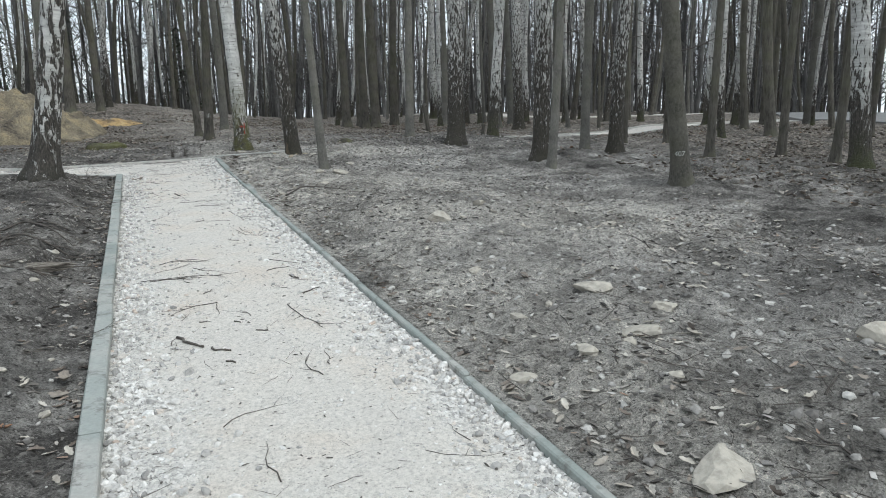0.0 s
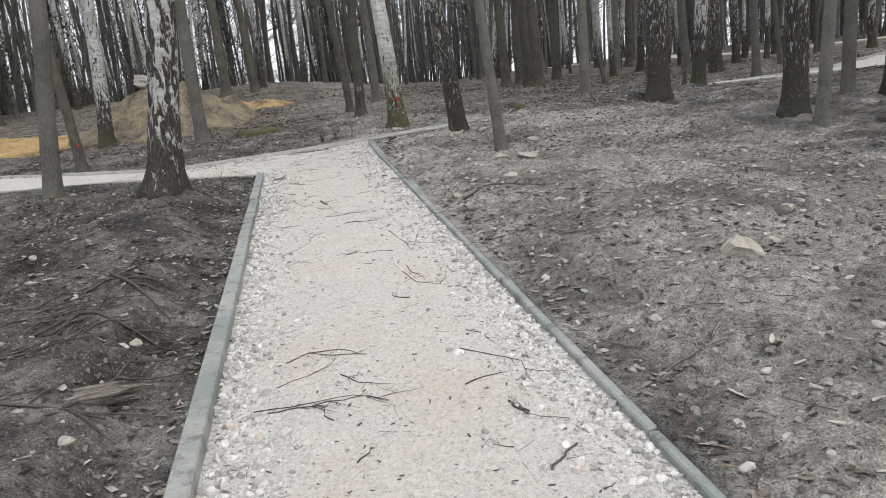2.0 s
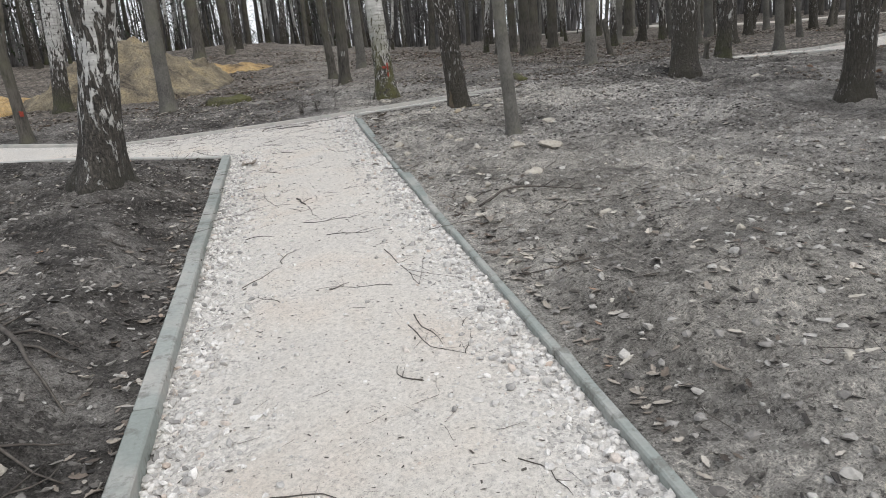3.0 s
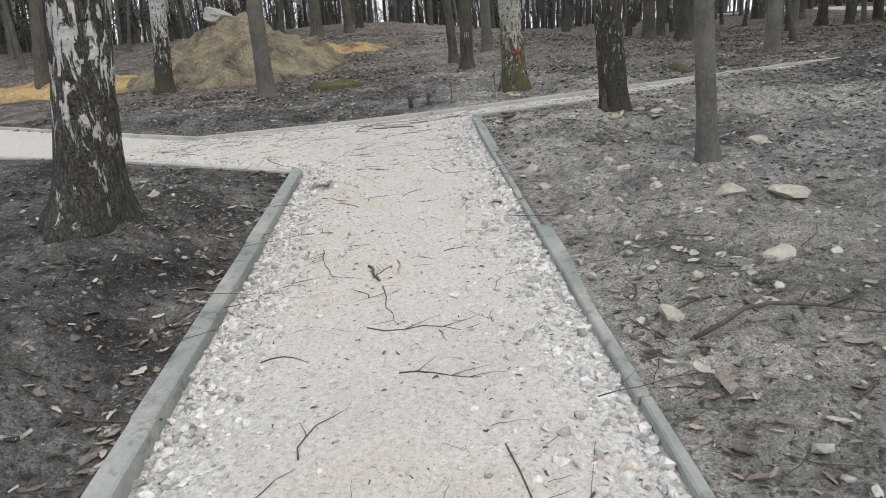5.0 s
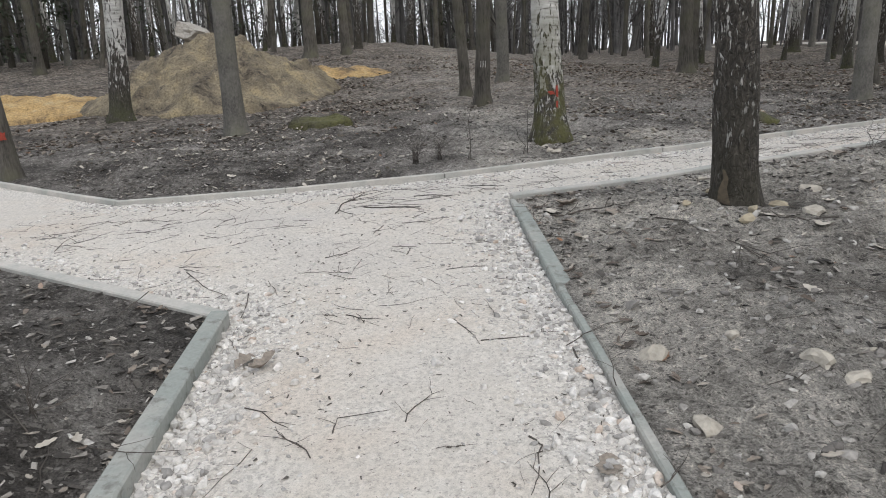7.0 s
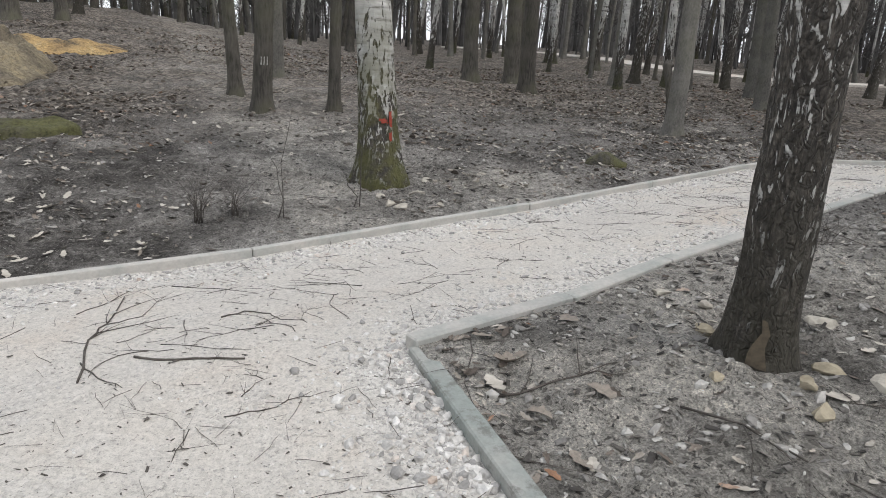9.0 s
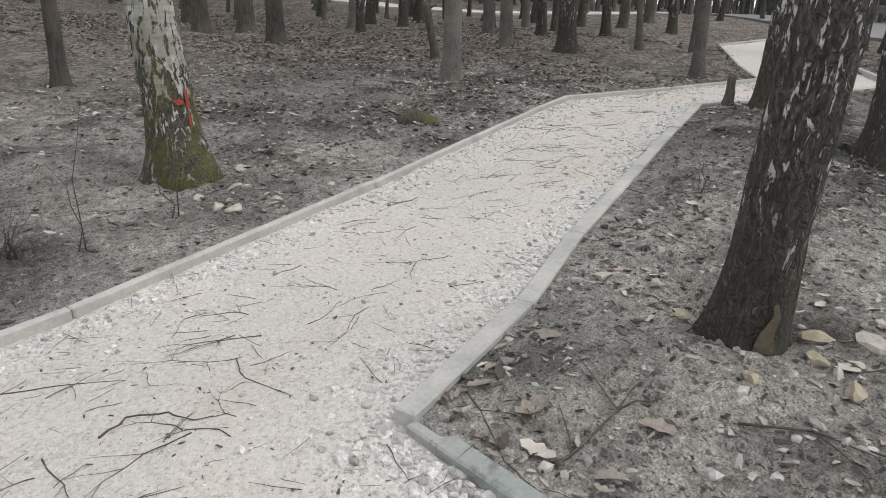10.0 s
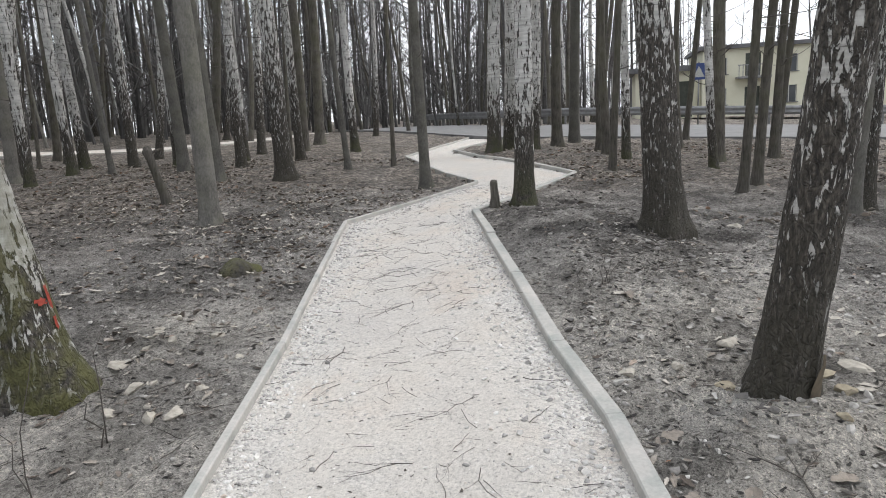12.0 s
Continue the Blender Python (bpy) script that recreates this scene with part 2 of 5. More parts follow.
def birch_material(name, dark_top, amount, low_weight=0.26, tear_scale=21, moss_fade=1.5, moss_colour=(0.07, 0.075, 0.035)):
    """White bark with black tears; furrowed and dark below dark_top metres."""
    m, n, l, b = mat(name)
    v = coords(n, l)
    sep = n.new("ShaderNodeSeparateXYZ")
    l.new(v, sep.inputs[0])
    rnd = n.new("ShaderNodeObjectInfo").outputs["Random"]
    shift = n.new("ShaderNodeVectorMath")
    l.new(v, shift.inputs[0])
    comb = n.new("ShaderNodeCombineXYZ")
    l.new(maths(n, l, "MULTIPLY", rnd, 37.0), comb.inputs["Z"])
    l.new(comb.outputs[0], shift.inputs[1])
    sv = shift.outputs[0]
    mp = n.new("ShaderNodeMapping")
    mp.inputs["Scale"].default_value = (1, 1, 0.27)
    l.new(sv, mp.inputs["Vector"])
    tears = noise_tex(n, l, mp.outputs["Vector"], tear_scale, 6, 0.62, 0.7)
    mp2 = n.new("ShaderNodeMapping")
    mp2.inputs["Scale"].default_value = (0.5, 0.5, 5)
    l.new(sv, mp2.inputs["Vector"])
    lines = noise_tex(n, l, mp2.outputs["Vector"], 6, 5, 0.65)
    fine = noise_tex(n, l, mp.outputs["Vector"], 55, 6, 0.7)
    low = maths(n, l, "SUBTRACT", 1.0, maths(n, l, "DIVIDE", sep.outputs["Z"], dark_top), False)
    low = maths(n, l, "MAXIMUM", maths(n, l, "MINIMUM", low, 1.0), -0.45)
    field = maths(n, l, "ADD", tears, maths(n, l, "MULTIPLY", low, low_weight))
    field = maths(n, l, "ADD", field, amount)
    mp3 = n.new("ShaderNodeMapping")
    mp3.inputs["Scale"].default_value = (1, 1, 0.14)
    l.new(sv, mp3.inputs["Vector"])
    plates = n.new("ShaderNodeTexVoronoi")
    plates.feature = "DISTANCE_TO_EDGE"
    plates.inputs["Scale"].default_value = 26.0
    warp = n.new("ShaderNodeVectorMath")
    l.new(mp3.outputs["Vector"], warp.inputs[0])
    wn = n.new("ShaderNodeTexNoise")
    wn.inputs["Scale"].default_value = 9.0
    l.new(sv, wn.inputs["Vector"])
    ws = n.new("ShaderNodeVectorMath")
    ws.operation = "SCALE"
    ws.inputs["Scale"].default_value = 0.16
    l.new(wn.outputs["Color"], ws.inputs[0])
    l.new(ws.outputs[0], warp.inputs[1])
    l.new(warp.outputs[0], plates.inputs["Vector"])
    crack = ramp(n, l, plates.outputs["Distance"], [(0.0, grey(0.9)), (0.2, grey(0))])
    field = maths(n, l, "ADD", field, maths(n, l, "MULTIPLY", crack, 0.04))
    dark = ramp(n, l, field, [(0.565, grey(0)), (0.6, grey(1))])
    white = ramp(n, l, lines, [(0.33, (0.16, 0.15, 0.14)), (0.39, (0.46, 0.45, 0.43)), (0.6, (0.66, 0.65, 0.62))])
    grime = noise_tex(n, l, sv, 2.2, 4, 0.6)
    white = mixc(n, l, ramp(n, l, grime, [(0.44, grey(0)), (0.68, grey(0.6))]), white, (0.25, 0.25, 0.225))
    black = ramp(n, l, fine, [(0.34, (0.02, 0.018, 0.016)), (0.5, (0.06, 0.053, 0.045)), (0.66, (0.16, 0.143, 0.12))])
    black = mixc(n, l, maths(n, l, "MULTIPLY", crack, 0.2), black, (0.014, 0.013, 0.012))
    c = mixc(n, l, dark, white, black)
    # moss round the foot
    moss = maths(n, l, "SUBTRACT", 1.0, maths(n, l, "MULTIPLY", sep.outputs["Z"], moss_fade), True)
    mossn = noise_tex(n, l, sv, 5, 4, 0.6)
    moss = maths(n, l, "MULTIPLY", moss, ramp(n, l, mossn, [(0.36, grey(0)), (0.54, grey(0.95))]))
    c = mixc(n, l, moss, c, mixc(n, l, fine, (moss_colour[0] * 0.5, moss_colour[1] * 0.5, moss_colour[2] * 0.5), (moss_colour[0] * 1.5, moss_colour[1] * 1.5, moss_colour[2] * 1.5)))
    l.new(c, b.inputs["Base Color"])
    b.inputs["Roughness"].default_value = 0.85
    hgt = maths(n, l, "ADD", maths(n, l, "MULTIPLY", dark, -0.5), maths(n, l, "MULTIPLY", fine, 0.6))
    hgt = maths(n, l, "SUBTRACT", hgt, maths(n, l, "MULTIPLY", maths(n, l, "MULTIPLY", crack, dark), 0.5))
    bump(n, l, b, hgt, 0.9, 0.025)
    return m


def bark_material(name, c0, c1, moss_amount=0.4, furrow=0.18):
    m, n, l, b = mat(name)
    v = coords(n, l)
    rnd = n.new("ShaderNodeObjectInfo").outputs["Random"]
    sep = n.new("ShaderNodeSeparateXYZ")
    l.new(v, sep.inputs[0])
    mp = n.new("ShaderNodeMapping")
    mp.inputs["Scale"].default_value = (1, 1, furrow)
    l.new(v, mp.inputs["Vector"])
    f = noise_tex(n, l, mp.outputs["Vector"], 34, 6, 0.65, 0.3)
    blot = noise_tex(n, l, v, 2.4, 5, 0.6)
    c = ramp(n, l, f, [(0.32, c0), (0.66, c1)])
    c = mixc(n, l, ramp(n, l, blot, [(0.4, grey(0)), (0.68, grey(0.6))]), c, (c1[0] * 1.35, c1[1] * 1.35, c1[2] * 1.3))
    mossn = noise_tex(n, l, v, 1.6, 5, 0.6)
    moss = maths(n, l, "MULTIPLY", ramp(n, l, mossn, [(0.45, grey(0)), (0.66, grey(1))]), moss_amount)
    c = mixc(n, l, moss, c, (0.085, 0.09, 0.045))
    tone = n.new("ShaderNodeMapRange")
    tone.inputs["To Min"].default_value, tone.inputs["To Max"].default_value = 0.75, 1.25
    l.new(rnd, tone.inputs["Value"])
    gr = n.new("ShaderNodeCombineColor")
    for k in range(3):
        l.new(tone.outputs[0], gr.inputs[k])
    c = mixc(n, l, 1.0, c, gr.outputs[0], "MULTIPLY")
    l.new(c, b.inputs["Base Color"])
    b.inputs["Roughness"].default_value = 0.9
    bump(n, l, b, f, 0.8, 0.02)
    return m


def plain_material(name, c0, c1, scale=8.0, rough=0.85, island=False, metallic=0.0):
    m, n, l, b = mat(name)
    p = position(n, l)
    f = noise_tex(n, l, p, scale, 5, 0.65)
    c = ramp(n, l, f, [(0.3, c0), (0.7, c1)])
    if island:
        rnd = n.new("ShaderNodeNewGeometry").outputs["Random Per Island"]
        c = mixc(n, l, 1.0, c, ramp(n, l, rnd, [(0, grey(0.45)), (0.6, grey(1.0)), (1, grey(1.75))]), "MULTIPLY")
    l.new(c, b.inputs["Base Color"])
    b.inputs["Roughness"].default_value, b.inputs["Metallic"].default_value = rough, metallic
    bump(n, l, b, f, 0.3, 0.01)
    return m


SOIL, GRAVEL = soil_material(), gravel_material()
CHIPS = stone_material("limestone_chips", [(0.0, (0.3, 0.29, 0.275)), (0.22, (0.47, 0.455, 0.435)), (0.6, (0.64, 0.617, 0.585)), (0.93, (0.77, 0.75, 0.72)), (1.0, (0.52, 0.43, 0.36))])
OCHRE_ROCK = stone_material("ochre_rock", [(0.0, (0.3, 0.265, 0.2)), (1.0, (0.38, 0.33, 0.24))], 5)
ROCK = stone_material("pale_rock", [(0.0, (0.28, 0.265, 0.245)), (0.5, (0.37, 0.352, 0.322)), (1.0, (0.44, 0.405, 0.345))], 5)
PEBBLE = stone_material("soil_pebbles", [(0.0, (0.14, 0.13, 0.12)), (0.5, (0.3, 0.285, 0.265)), (1.0, (0.52, 0.5, 0.465))])
BOARD, DUSTY = board_material(), dusty_board_material()
BIRCH = birch_material("birch_bark", 1.2, 0.085, 0.2)
BIRCH_DARK = birch_material("furrowed_birch_bark", 2.4, 0.088, 0.13, 29, 0.8, (0.055, 0.05, 0.037))
BIRCH_TORN = birch_material("torn_birch_bark", 0.7, 0.118, 0.07, 15, 3.5, (0.05, 0.047, 0.036))
BIRCH_MOSSY = birch_material("mossy_birch_bark", 1.2, 0.02, 0.16, 24, 0.42, (0.105, 0.103, 0.036))
GREYBARK = bark_material("grey_smooth_bark", (0.07, 0.066, 0.06), (0.155, 0.148, 0.134), 0.35, 0.6)
BROWNBARK = bark_material("brown_furrowed_bark", (0.028, 0.025, 0.022), (0.115, 0.105, 0.09), 0.45, 0.15)
OLDBARK = bark_material("mottled_brown_bark", (0.045, 0.042, 0.036), (0.14, 0.131, 0.11), 0.35, 0.7)
WOUND = plain_material("bare_wood", (0.09, 0.073, 0.052), (0.17, 0.137, 0.095), 30, 0.85)
TWIG = plain_material("twig_bark", (0.05, 0.042, 0.036), (0.13, 0.115, 0.1), 20, 0.85)
FARWOOD = plain_material("far_wood_bark", (0.055, 0.053, 0.051), (0.155, 0.15, 0.145), 1.2, 0.9, True)
DEBRIS = stone_material("bark_and_leaf_bits", [(0.0, (0.03, 0.027, 0.025)), (0.4, (0.075, 0.068, 0.061)), (0.65, (0.17, 0.155, 0.137)), (0.85, (0.31, 0.288, 0.26)), (1.0, (0.5, 0.48, 0.45))])
LEAF = stone_material("dry_oak_leaf", [(0.0, (0.06, 0.05, 0.042)), (0.3, (0.15, 0.122, 0.1)), (0.55, (0.26, 0.224, 0.188)), (0.8, (0.35, 0.315, 0.27)), (0.94, (0.47, 0.435, 0.385)), (1.0, (0.28, 0.15, 0.085))], 12)
PALE_LEAF = plain_material("bleached_oak_leaf", (0.38, 0.345, 0.29), (0.58, 0.54, 0.475), 18, 0.75)
def split_wood_material():
    m, n, l, b = mat("splintered_grey_wood")
    v = coords(n, l, (3, 60, 60))
    grain = noise_tex(n, l, v, 1.5, 6, 0.65, 0.4)
    c = ramp(n, l, grain, [(0.34, (0.04, 0.034, 0.028)), (0.48, (0.16, 0.14, 0.118)), (0.62, (0.33, 0.3, 0.26))])
    l.new(c, b.inputs["Base Color"])
    b.inputs["Roughness"].default_value = 0.9
    bump(n, l, b, grain, 0.9, 0.02)
    return m


def sand_material(name, dark, low, mid, high):
    m, n, l, b = mat(name)
    p = position(n, l)
    big = noise_tex(n, l, p, 1.5, 7, 0.7, 0.4)
    fine = noise_tex(n, l, p, 22, 5, 0.7)
    c = ramp(n, l, big, [(0.33, dark), (0.41, low), (0.54, mid), (0.68, high)])
    c = mixc(n, l, 1.0, c, ramp(n, l, fine, [(0.32, grey(0.45)), (0.5, grey(1)), (0.7, grey(1.4))]), "MULTIPLY")
    l.new(c, b.inputs["Base Color"])
    b.inputs["Roughness"].default_value = 0.95
    bump(n, l, b, fine, 0.8, 0.05)
    return m


SAND = sand_material("grey_yellow_sand", (0.05, 0.042, 0.033), (0.16, 0.135, 0.1), (0.27, 0.228, 0.155), (0.38, 0.305, 0.18))
ORANGE_SAND = sand_material("orange_sand", (0.09, 0.075, 0.055), (0.3, 0.21, 0.11), (0.5, 0.34, 0.15), (0.52, 0.41, 0.24))
SPLINTERS = split_wood_material()
MOSS = sand_material("moss", (0.06, 0.055, 0.05), (0.085, 0.08, 0.05), (0.09, 0.09, 0.035), (0.13, 0.125, 0.05))
NEEDLES = plain_material("evergreen_needles", (0.018, 0.028, 0.014), (0.045, 0.06, 0.03), 6, 0.8)
ASPHALT = plain_material("pale_worn_asphalt", (0.16, 0.16, 0.16), (0.23, 0.228, 0.222), 3, 0.8)
PLASTER = plain_material("pale_yellow_render", (0.62, 0.6, 0.46), (0.7, 0.685, 0.55), 0.8, 0.9)
ROOFING = plain_material("grey_roofing", (0.09, 0.09, 0.095), (0.16, 0.16, 0.165), 4, 0.8)
DARKGLASS = plain_material("window_glass", (0.03, 0.035, 0.04), (0.05, 0.055, 0.06), 1, 0.08)
DARKDOOR = plain_material("dark_green_door", (0.035, 0.04, 0.032), (0.07, 0.08, 0.062), 3, 0.7)
STEEL = plain_material("galvanised_steel", (0.18, 0.18, 0.18), (0.3, 0.3, 0.3), 4, 0.55, False, 0.6)
RED_PAINT = plain_material("red_marker_paint", (0.2, 0.03, 0.018), (0.36, 0.06, 0.035), 40, 0.8)
WHITE_PAINT = plain_material("white_marker_paint", (0.3, 0.3, 0.28), (0.55, 0.55, 0.52), 30, 0.7)
BLUE_SIGN = plain_material("blue_sign_paint", (0.03, 0.05, 0.16), (0.04, 0.07, 0.2), 3, 0.4)


# ---- plan ----
def smooth(a, b, x):
    t = np.clip((np.asarray(x, float) - a) / (b - a), 0, 1)
    return t * t * (3 - 2 * t)


def hump(x, y, cx, cy, sx, sy):
    return np.exp(-((x - cx) / sx) ** 2 - ((y - cy) / sy) ** 2)


NORTH_EDGE = [(-14.0, 26.8), (-9.0, 22.8), (-5.0, 19.65), (-2.45, 17.68), (-0.7, 17.73), (1.0, 17.97), (3.65, 18.6), (5.5, 19.1), (8.51, 19.92), (12.25, 18.64), (17.9, 21.7), (25.0, 21.2)]
SOUTH_WEST = [(-14.0, 23.8), (-8.0, 19.5), (-2.92, 15.65), (-0.44, 13.99)]
SOUTH_EAST = [(1.44, 15.91), (2.5, 16.16), (3.5, 16.51), (8.5, 17.99), (13.45, 16.84), (19.7, 20.7), (25.0, 19.8)]
WEST_RAIL = [(-0.44, -5.0), (-0.44, 13.99)]
EAST_RAIL = [(1.47, -5.0), (1.47, 15.9)]
PATH_OUTLINE = NORTH_EDGE + SOUTH_EAST[::-1] + [(1.47, -5.0), (-0.44, -5.0)] + SOUTH_WEST[::-1]


def inside(x, y):
    """True within the gravel path's outline."""
    x, y = np.asarray(x, float), np.asarray(y, float)
    res = np.zeros(np.broadcast(x, y).shape, bool)
    for (x0, y0), (x1, y1) in zip(PATH_OUTLINE, PATH_OUTLINE[1:] + PATH_OUTLINE[:1]):
        if y0 == y1:
            continue
        res ^= ((y0 > y) != (y1 > y)) & (x < (x1 - x0) * (y - y0) / (y1 - y0) + x0)
    return res


def edge_distance(x, y):
    x, y = np.asarray(x, float), np.asarray(y, float)
    best = np.full(np.broadcast(x, y).shape, 1e9)
    for line in (NORTH_EDGE, SOUTH_WEST, SOUTH_EAST, WEST_RAIL, EAST_RAIL):
        for (x0, y0), (x1, y1) in zip(line, line[1:]):
            dx, dy = x1 - x0, y1 - y0
            t = np.clip(((x - x0) * dx + (y - y0) * dy) / (dx * dx + dy * dy), 0, 1)
            best = np.minimum(best, np.hypot(x - x0 - t * dx, y - y0 - t * dy))
    return best


def level_off(v, lo, hi, soft=6.0):
    """v itself between lo and hi, easing to a constant beyond."""
    v = np.where(v > hi - soft, hi - soft + soft * np.tanh((v - hi + soft) / soft), v)
    return np.where(v < lo + soft, lo + soft + soft * np.tanh((v - lo - soft) / soft), v)


def lie(x, y):
    """The broad lie of the land, without clods."""
    x, y = np.asarray(x, float), np.asarray(y, float)
    q = y - (16.3 + 0.27 * np.clip(x - 1.5, 0, 8))
    z = 0.045 - 0.15 * smooth(-0.6, 1.7, q) - 0.05 * smooth(6.5, 10, x) * smooth(13, 18, y) - 0.42 * smooth(22, 36, y) * smooth(4, 11, x)
    z = z + 0.07 * np.exp(-((q + 0.15) / 0.7) ** 2) * smooth(0.5, 1.5, x) * smooth(12, 9, x)
    z = z + 0.9 * smooth(26, 42, y) * smooth(7, -2, x) - 2.2 * smooth(46, 80, y) * smooth(14, 4, x)
    z = z - 0.3 * smooth(26, 60, x)
    return z + SLOPE_X * level_off(x, -20, 30) + SLOPE_Y * level_off(y, -25, 44)


def lattice(x, y, scale, seed):
    """Smooth value noise between -1 and 1."""
    x, y = np.asarray(x, float) * scale + 1000.3, np.asarray(y, float) * scale + 1000.7
    ix, iy = np.floor(x).astype(np.int64), np.floor(y).astype(np.int64)
    fx, fy = x - ix, y - iy
    fx, fy = fx * fx * (3 - 2 * fx), fy * fy * (3 - 2 * fy)

    def dot(i, j):
        h = (i * 374761393 + j * 668265263 + seed * 974711) & 0x7FFFFFFF
        h = ((h ^ (h >> 13)) * 1274126177) & 0x7FFFFFFF
        return ((h ^ (h >> 16)) & 0xFFFF) / 32767.5 - 1.0

    return (dot(ix, iy) * (1 - fx) + dot(ix + 1, iy) * fx) * (1 - fy) + (dot(ix, iy + 1) * (1 - fx) + dot(ix + 1, iy + 1) * fx) * fy


def land(x, y):
    """The forest floor's height."""
    x, y = np.asarray(x, float), np.asarray(y, float)
    d = edge_distance(x, y)
    off = smooth(0.05, 0.6, d)
    z = lie(x, y) + off * (0.15 * hump(x, y, 3.0, 7.0, 1.4, 4.5) + 0.21 * smooth(-0.5, -1.2, x) * smooth(-9, -5, x) * smooth(14.2, 12.2, y) + 0.16 * hump(x, y, -3.5, 13.3, 1.6, 1.1))
    # a low berm of thrown-up earth along the crossing path
    berm = 16.0 + 0.29 * (x - 1.5) - y
    z = z + off * (0.07 + 0.12 * smooth(2.8, 4.8, x)) * smooth(1.5, 2.3, x) * smooth(9.5, 7.5, x) * np.exp(-((berm - 1.2) / 1.5) ** 2)
    rough = 0.055 * lattice(x, y, 0.8, 1) + 0.04 * lattice(x, y, 2.1, 2) + 0.026 * lattice(x, y, 5.3, 3)
    clods = 0.034 * np.abs(lattice(x, y, 6.1, 4)) + 0.022 * np.abs(lattice(x, y, 11, 6)) + 0.011 * lattice(x, y, 21, 5) - 0.016
    return z - 0.012 + rough * smooth(0.1, 0.9, d) + clods * smooth(0.04, 0.25, d)


def gravel_z(x, y):
    return lie(x, y) - 0.055


# ---- mesh helpers ----
class Build:
    """Collects vertices and faces for one mesh."""

    def __init__(self):
        self.v, self.f = [], []

    def tube(self, pts, radii, sides, cap=True, squash=None):
        base = len(self.v)
        n = len(pts)
        pts = [Vector(p) for p in pts]
        prev = None
        for i, p in enumerate(pts):
            d = (pts[min(i + 1, n - 1)] - pts[max(i - 1, 0)]).normalized()
            ref = Vector((1, 0, 0)) if abs(d.x) < 0.8 else Vector((0, 1, 0))
            a = d.cross(ref).normalized() if prev is None else (prev - d * prev.dot(d)).normalized()
            prev = a
            b = d.cross(a)
            for k in range(sides):
                ang = 2 * math.pi * k / sides
                r = radii[i] if squash is None else radii[i] * squash(i, ang)
                self.v.append(tuple(p + a * (r * math.cos(ang)) + b * (r * math.sin(ang))))
        for i in range(n - 1):
            for k in range(sides):
                k2 = (k + 1) % sides
                self.f.append((base + i * sides + k, base + i * sides + k2, base + (i + 1) * sides + k2, base + (i + 1) * sides + k))
        if cap:
            self.f.append(tuple(base + (n - 1) * sides + k for k in range(sides)))
            self.f.append(tuple(base + sides - 1 - k for k in range(sides)))

    def add(self, verts, faces):
        base = len(self.v)
        self.v.extend(verts)
        self.f.extend(tuple(base + i for i in f) for f in faces)

    def box(self, x0, x1, y0, y1, z0, z1, m=None):
        vs = [Vector((x, y, z)) for z in (z0, z1) for x, y in ((x0, y0), (x1, y0), (x1, y1), (x0, y1))]
        if m is not None:
            vs = [m @ v for v in vs]
        self.add([tuple(v) for v in vs], [(3, 2, 1, 0), (4, 5, 6, 7), (0, 1, 5, 4), (1, 2, 6, 5), (2, 3, 7, 6), (3, 0, 4, 7)])

    def mesh(self, name, material, smooth_shade=True):
        me = bpy.data.meshes.new(name)
        me.from_pydata(self.v, [], self.f)
        me.materials.append(material)
        if smooth_shade:
            me.polygons.foreach_set("use_smooth", [True] * len(me.polygons))
        me.update()
        return me

    def thing(self, name, material, parent=None, label="", smooth_shade=True):
        ob = new(name, self.mesh(name, material, smooth_shade))
        if parent is not None:
            ob.parent = parent
        return tagged(ob, label)


def grid_mesh(name, xs, ys, zf, material, keep=None):
    gx, gy = np.meshgrid(xs, ys)
    z = zf(gx, gy)
    co = np.stack([gx.ravel(), gy.ravel(), np.asarray(z).ravel()], 1)
    nx, ny = len(xs), len(ys)
    i, j = np.meshgrid(np.arange(nx - 1), np.arange(ny - 1))
    a = (j * nx + i).ravel()
    quads = np.stack([a, a + 1, a + nx + 1, a + nx], 1)
    if keep is not None:
        mid = co[quads].mean(1)
        quads = quads[keep(mid[:, 0], mid[:, 1])]
        used = np.unique(quads)
        remap = np.full(len(co), -1)
        remap[used] = np.arange(len(used))
        co, quads = co[used], remap[quads]
    me = bpy.data.meshes.new(name)
    me.from_pydata(co.tolist(), [], quads.tolist())
    me.materials.append(material)
    me.polygons.foreach_set("use_smooth", [True] * len(me.polygons))
    me.update()
    return me


def spread(lo, hi, step, out, growth=1.18):
    """Coordinates dense between lo and hi, widening out to the horizon."""
    mid = list(np.arange(lo, hi + step / 2, step))
    right, d = [], step
    while not right or right[-1] < out:
        d *= growth
        right.append((right[-1] if right else mid[-1]) + d)
    left, d = [], step
    while not left or left[-1] > -out:
        d *= growth
        left.append((left[-1] if left else mid[0]) - d)
    return np.array(left[::-1] + mid + right)


# ---- ground and path ----
def ground_z(x, y):
    z = land(x, y)
    return np.where(inside(x, y), gravel_z(x, y) - 0.08, z)


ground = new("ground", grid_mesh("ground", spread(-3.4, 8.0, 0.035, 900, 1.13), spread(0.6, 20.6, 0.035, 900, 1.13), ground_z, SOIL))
tagged(ground, "dark grey forest soil with dust, crumbs and fallen leaves", "ground", kind="structure")


def gravel_height(x, y):
    d = edge_distance(x, y)
    w = 0.008 * np.sin(3.1 * x + np.sin(2.3 * y)) * np.sin(2.7 * y + 1) + 0.004 * np.sin(13 * x + 2 * np.sin(9 * y)) * np.sin(11 * y)
    return gravel_z(x, y) + w + 0.02 * smooth(0.1, 0.7, d)


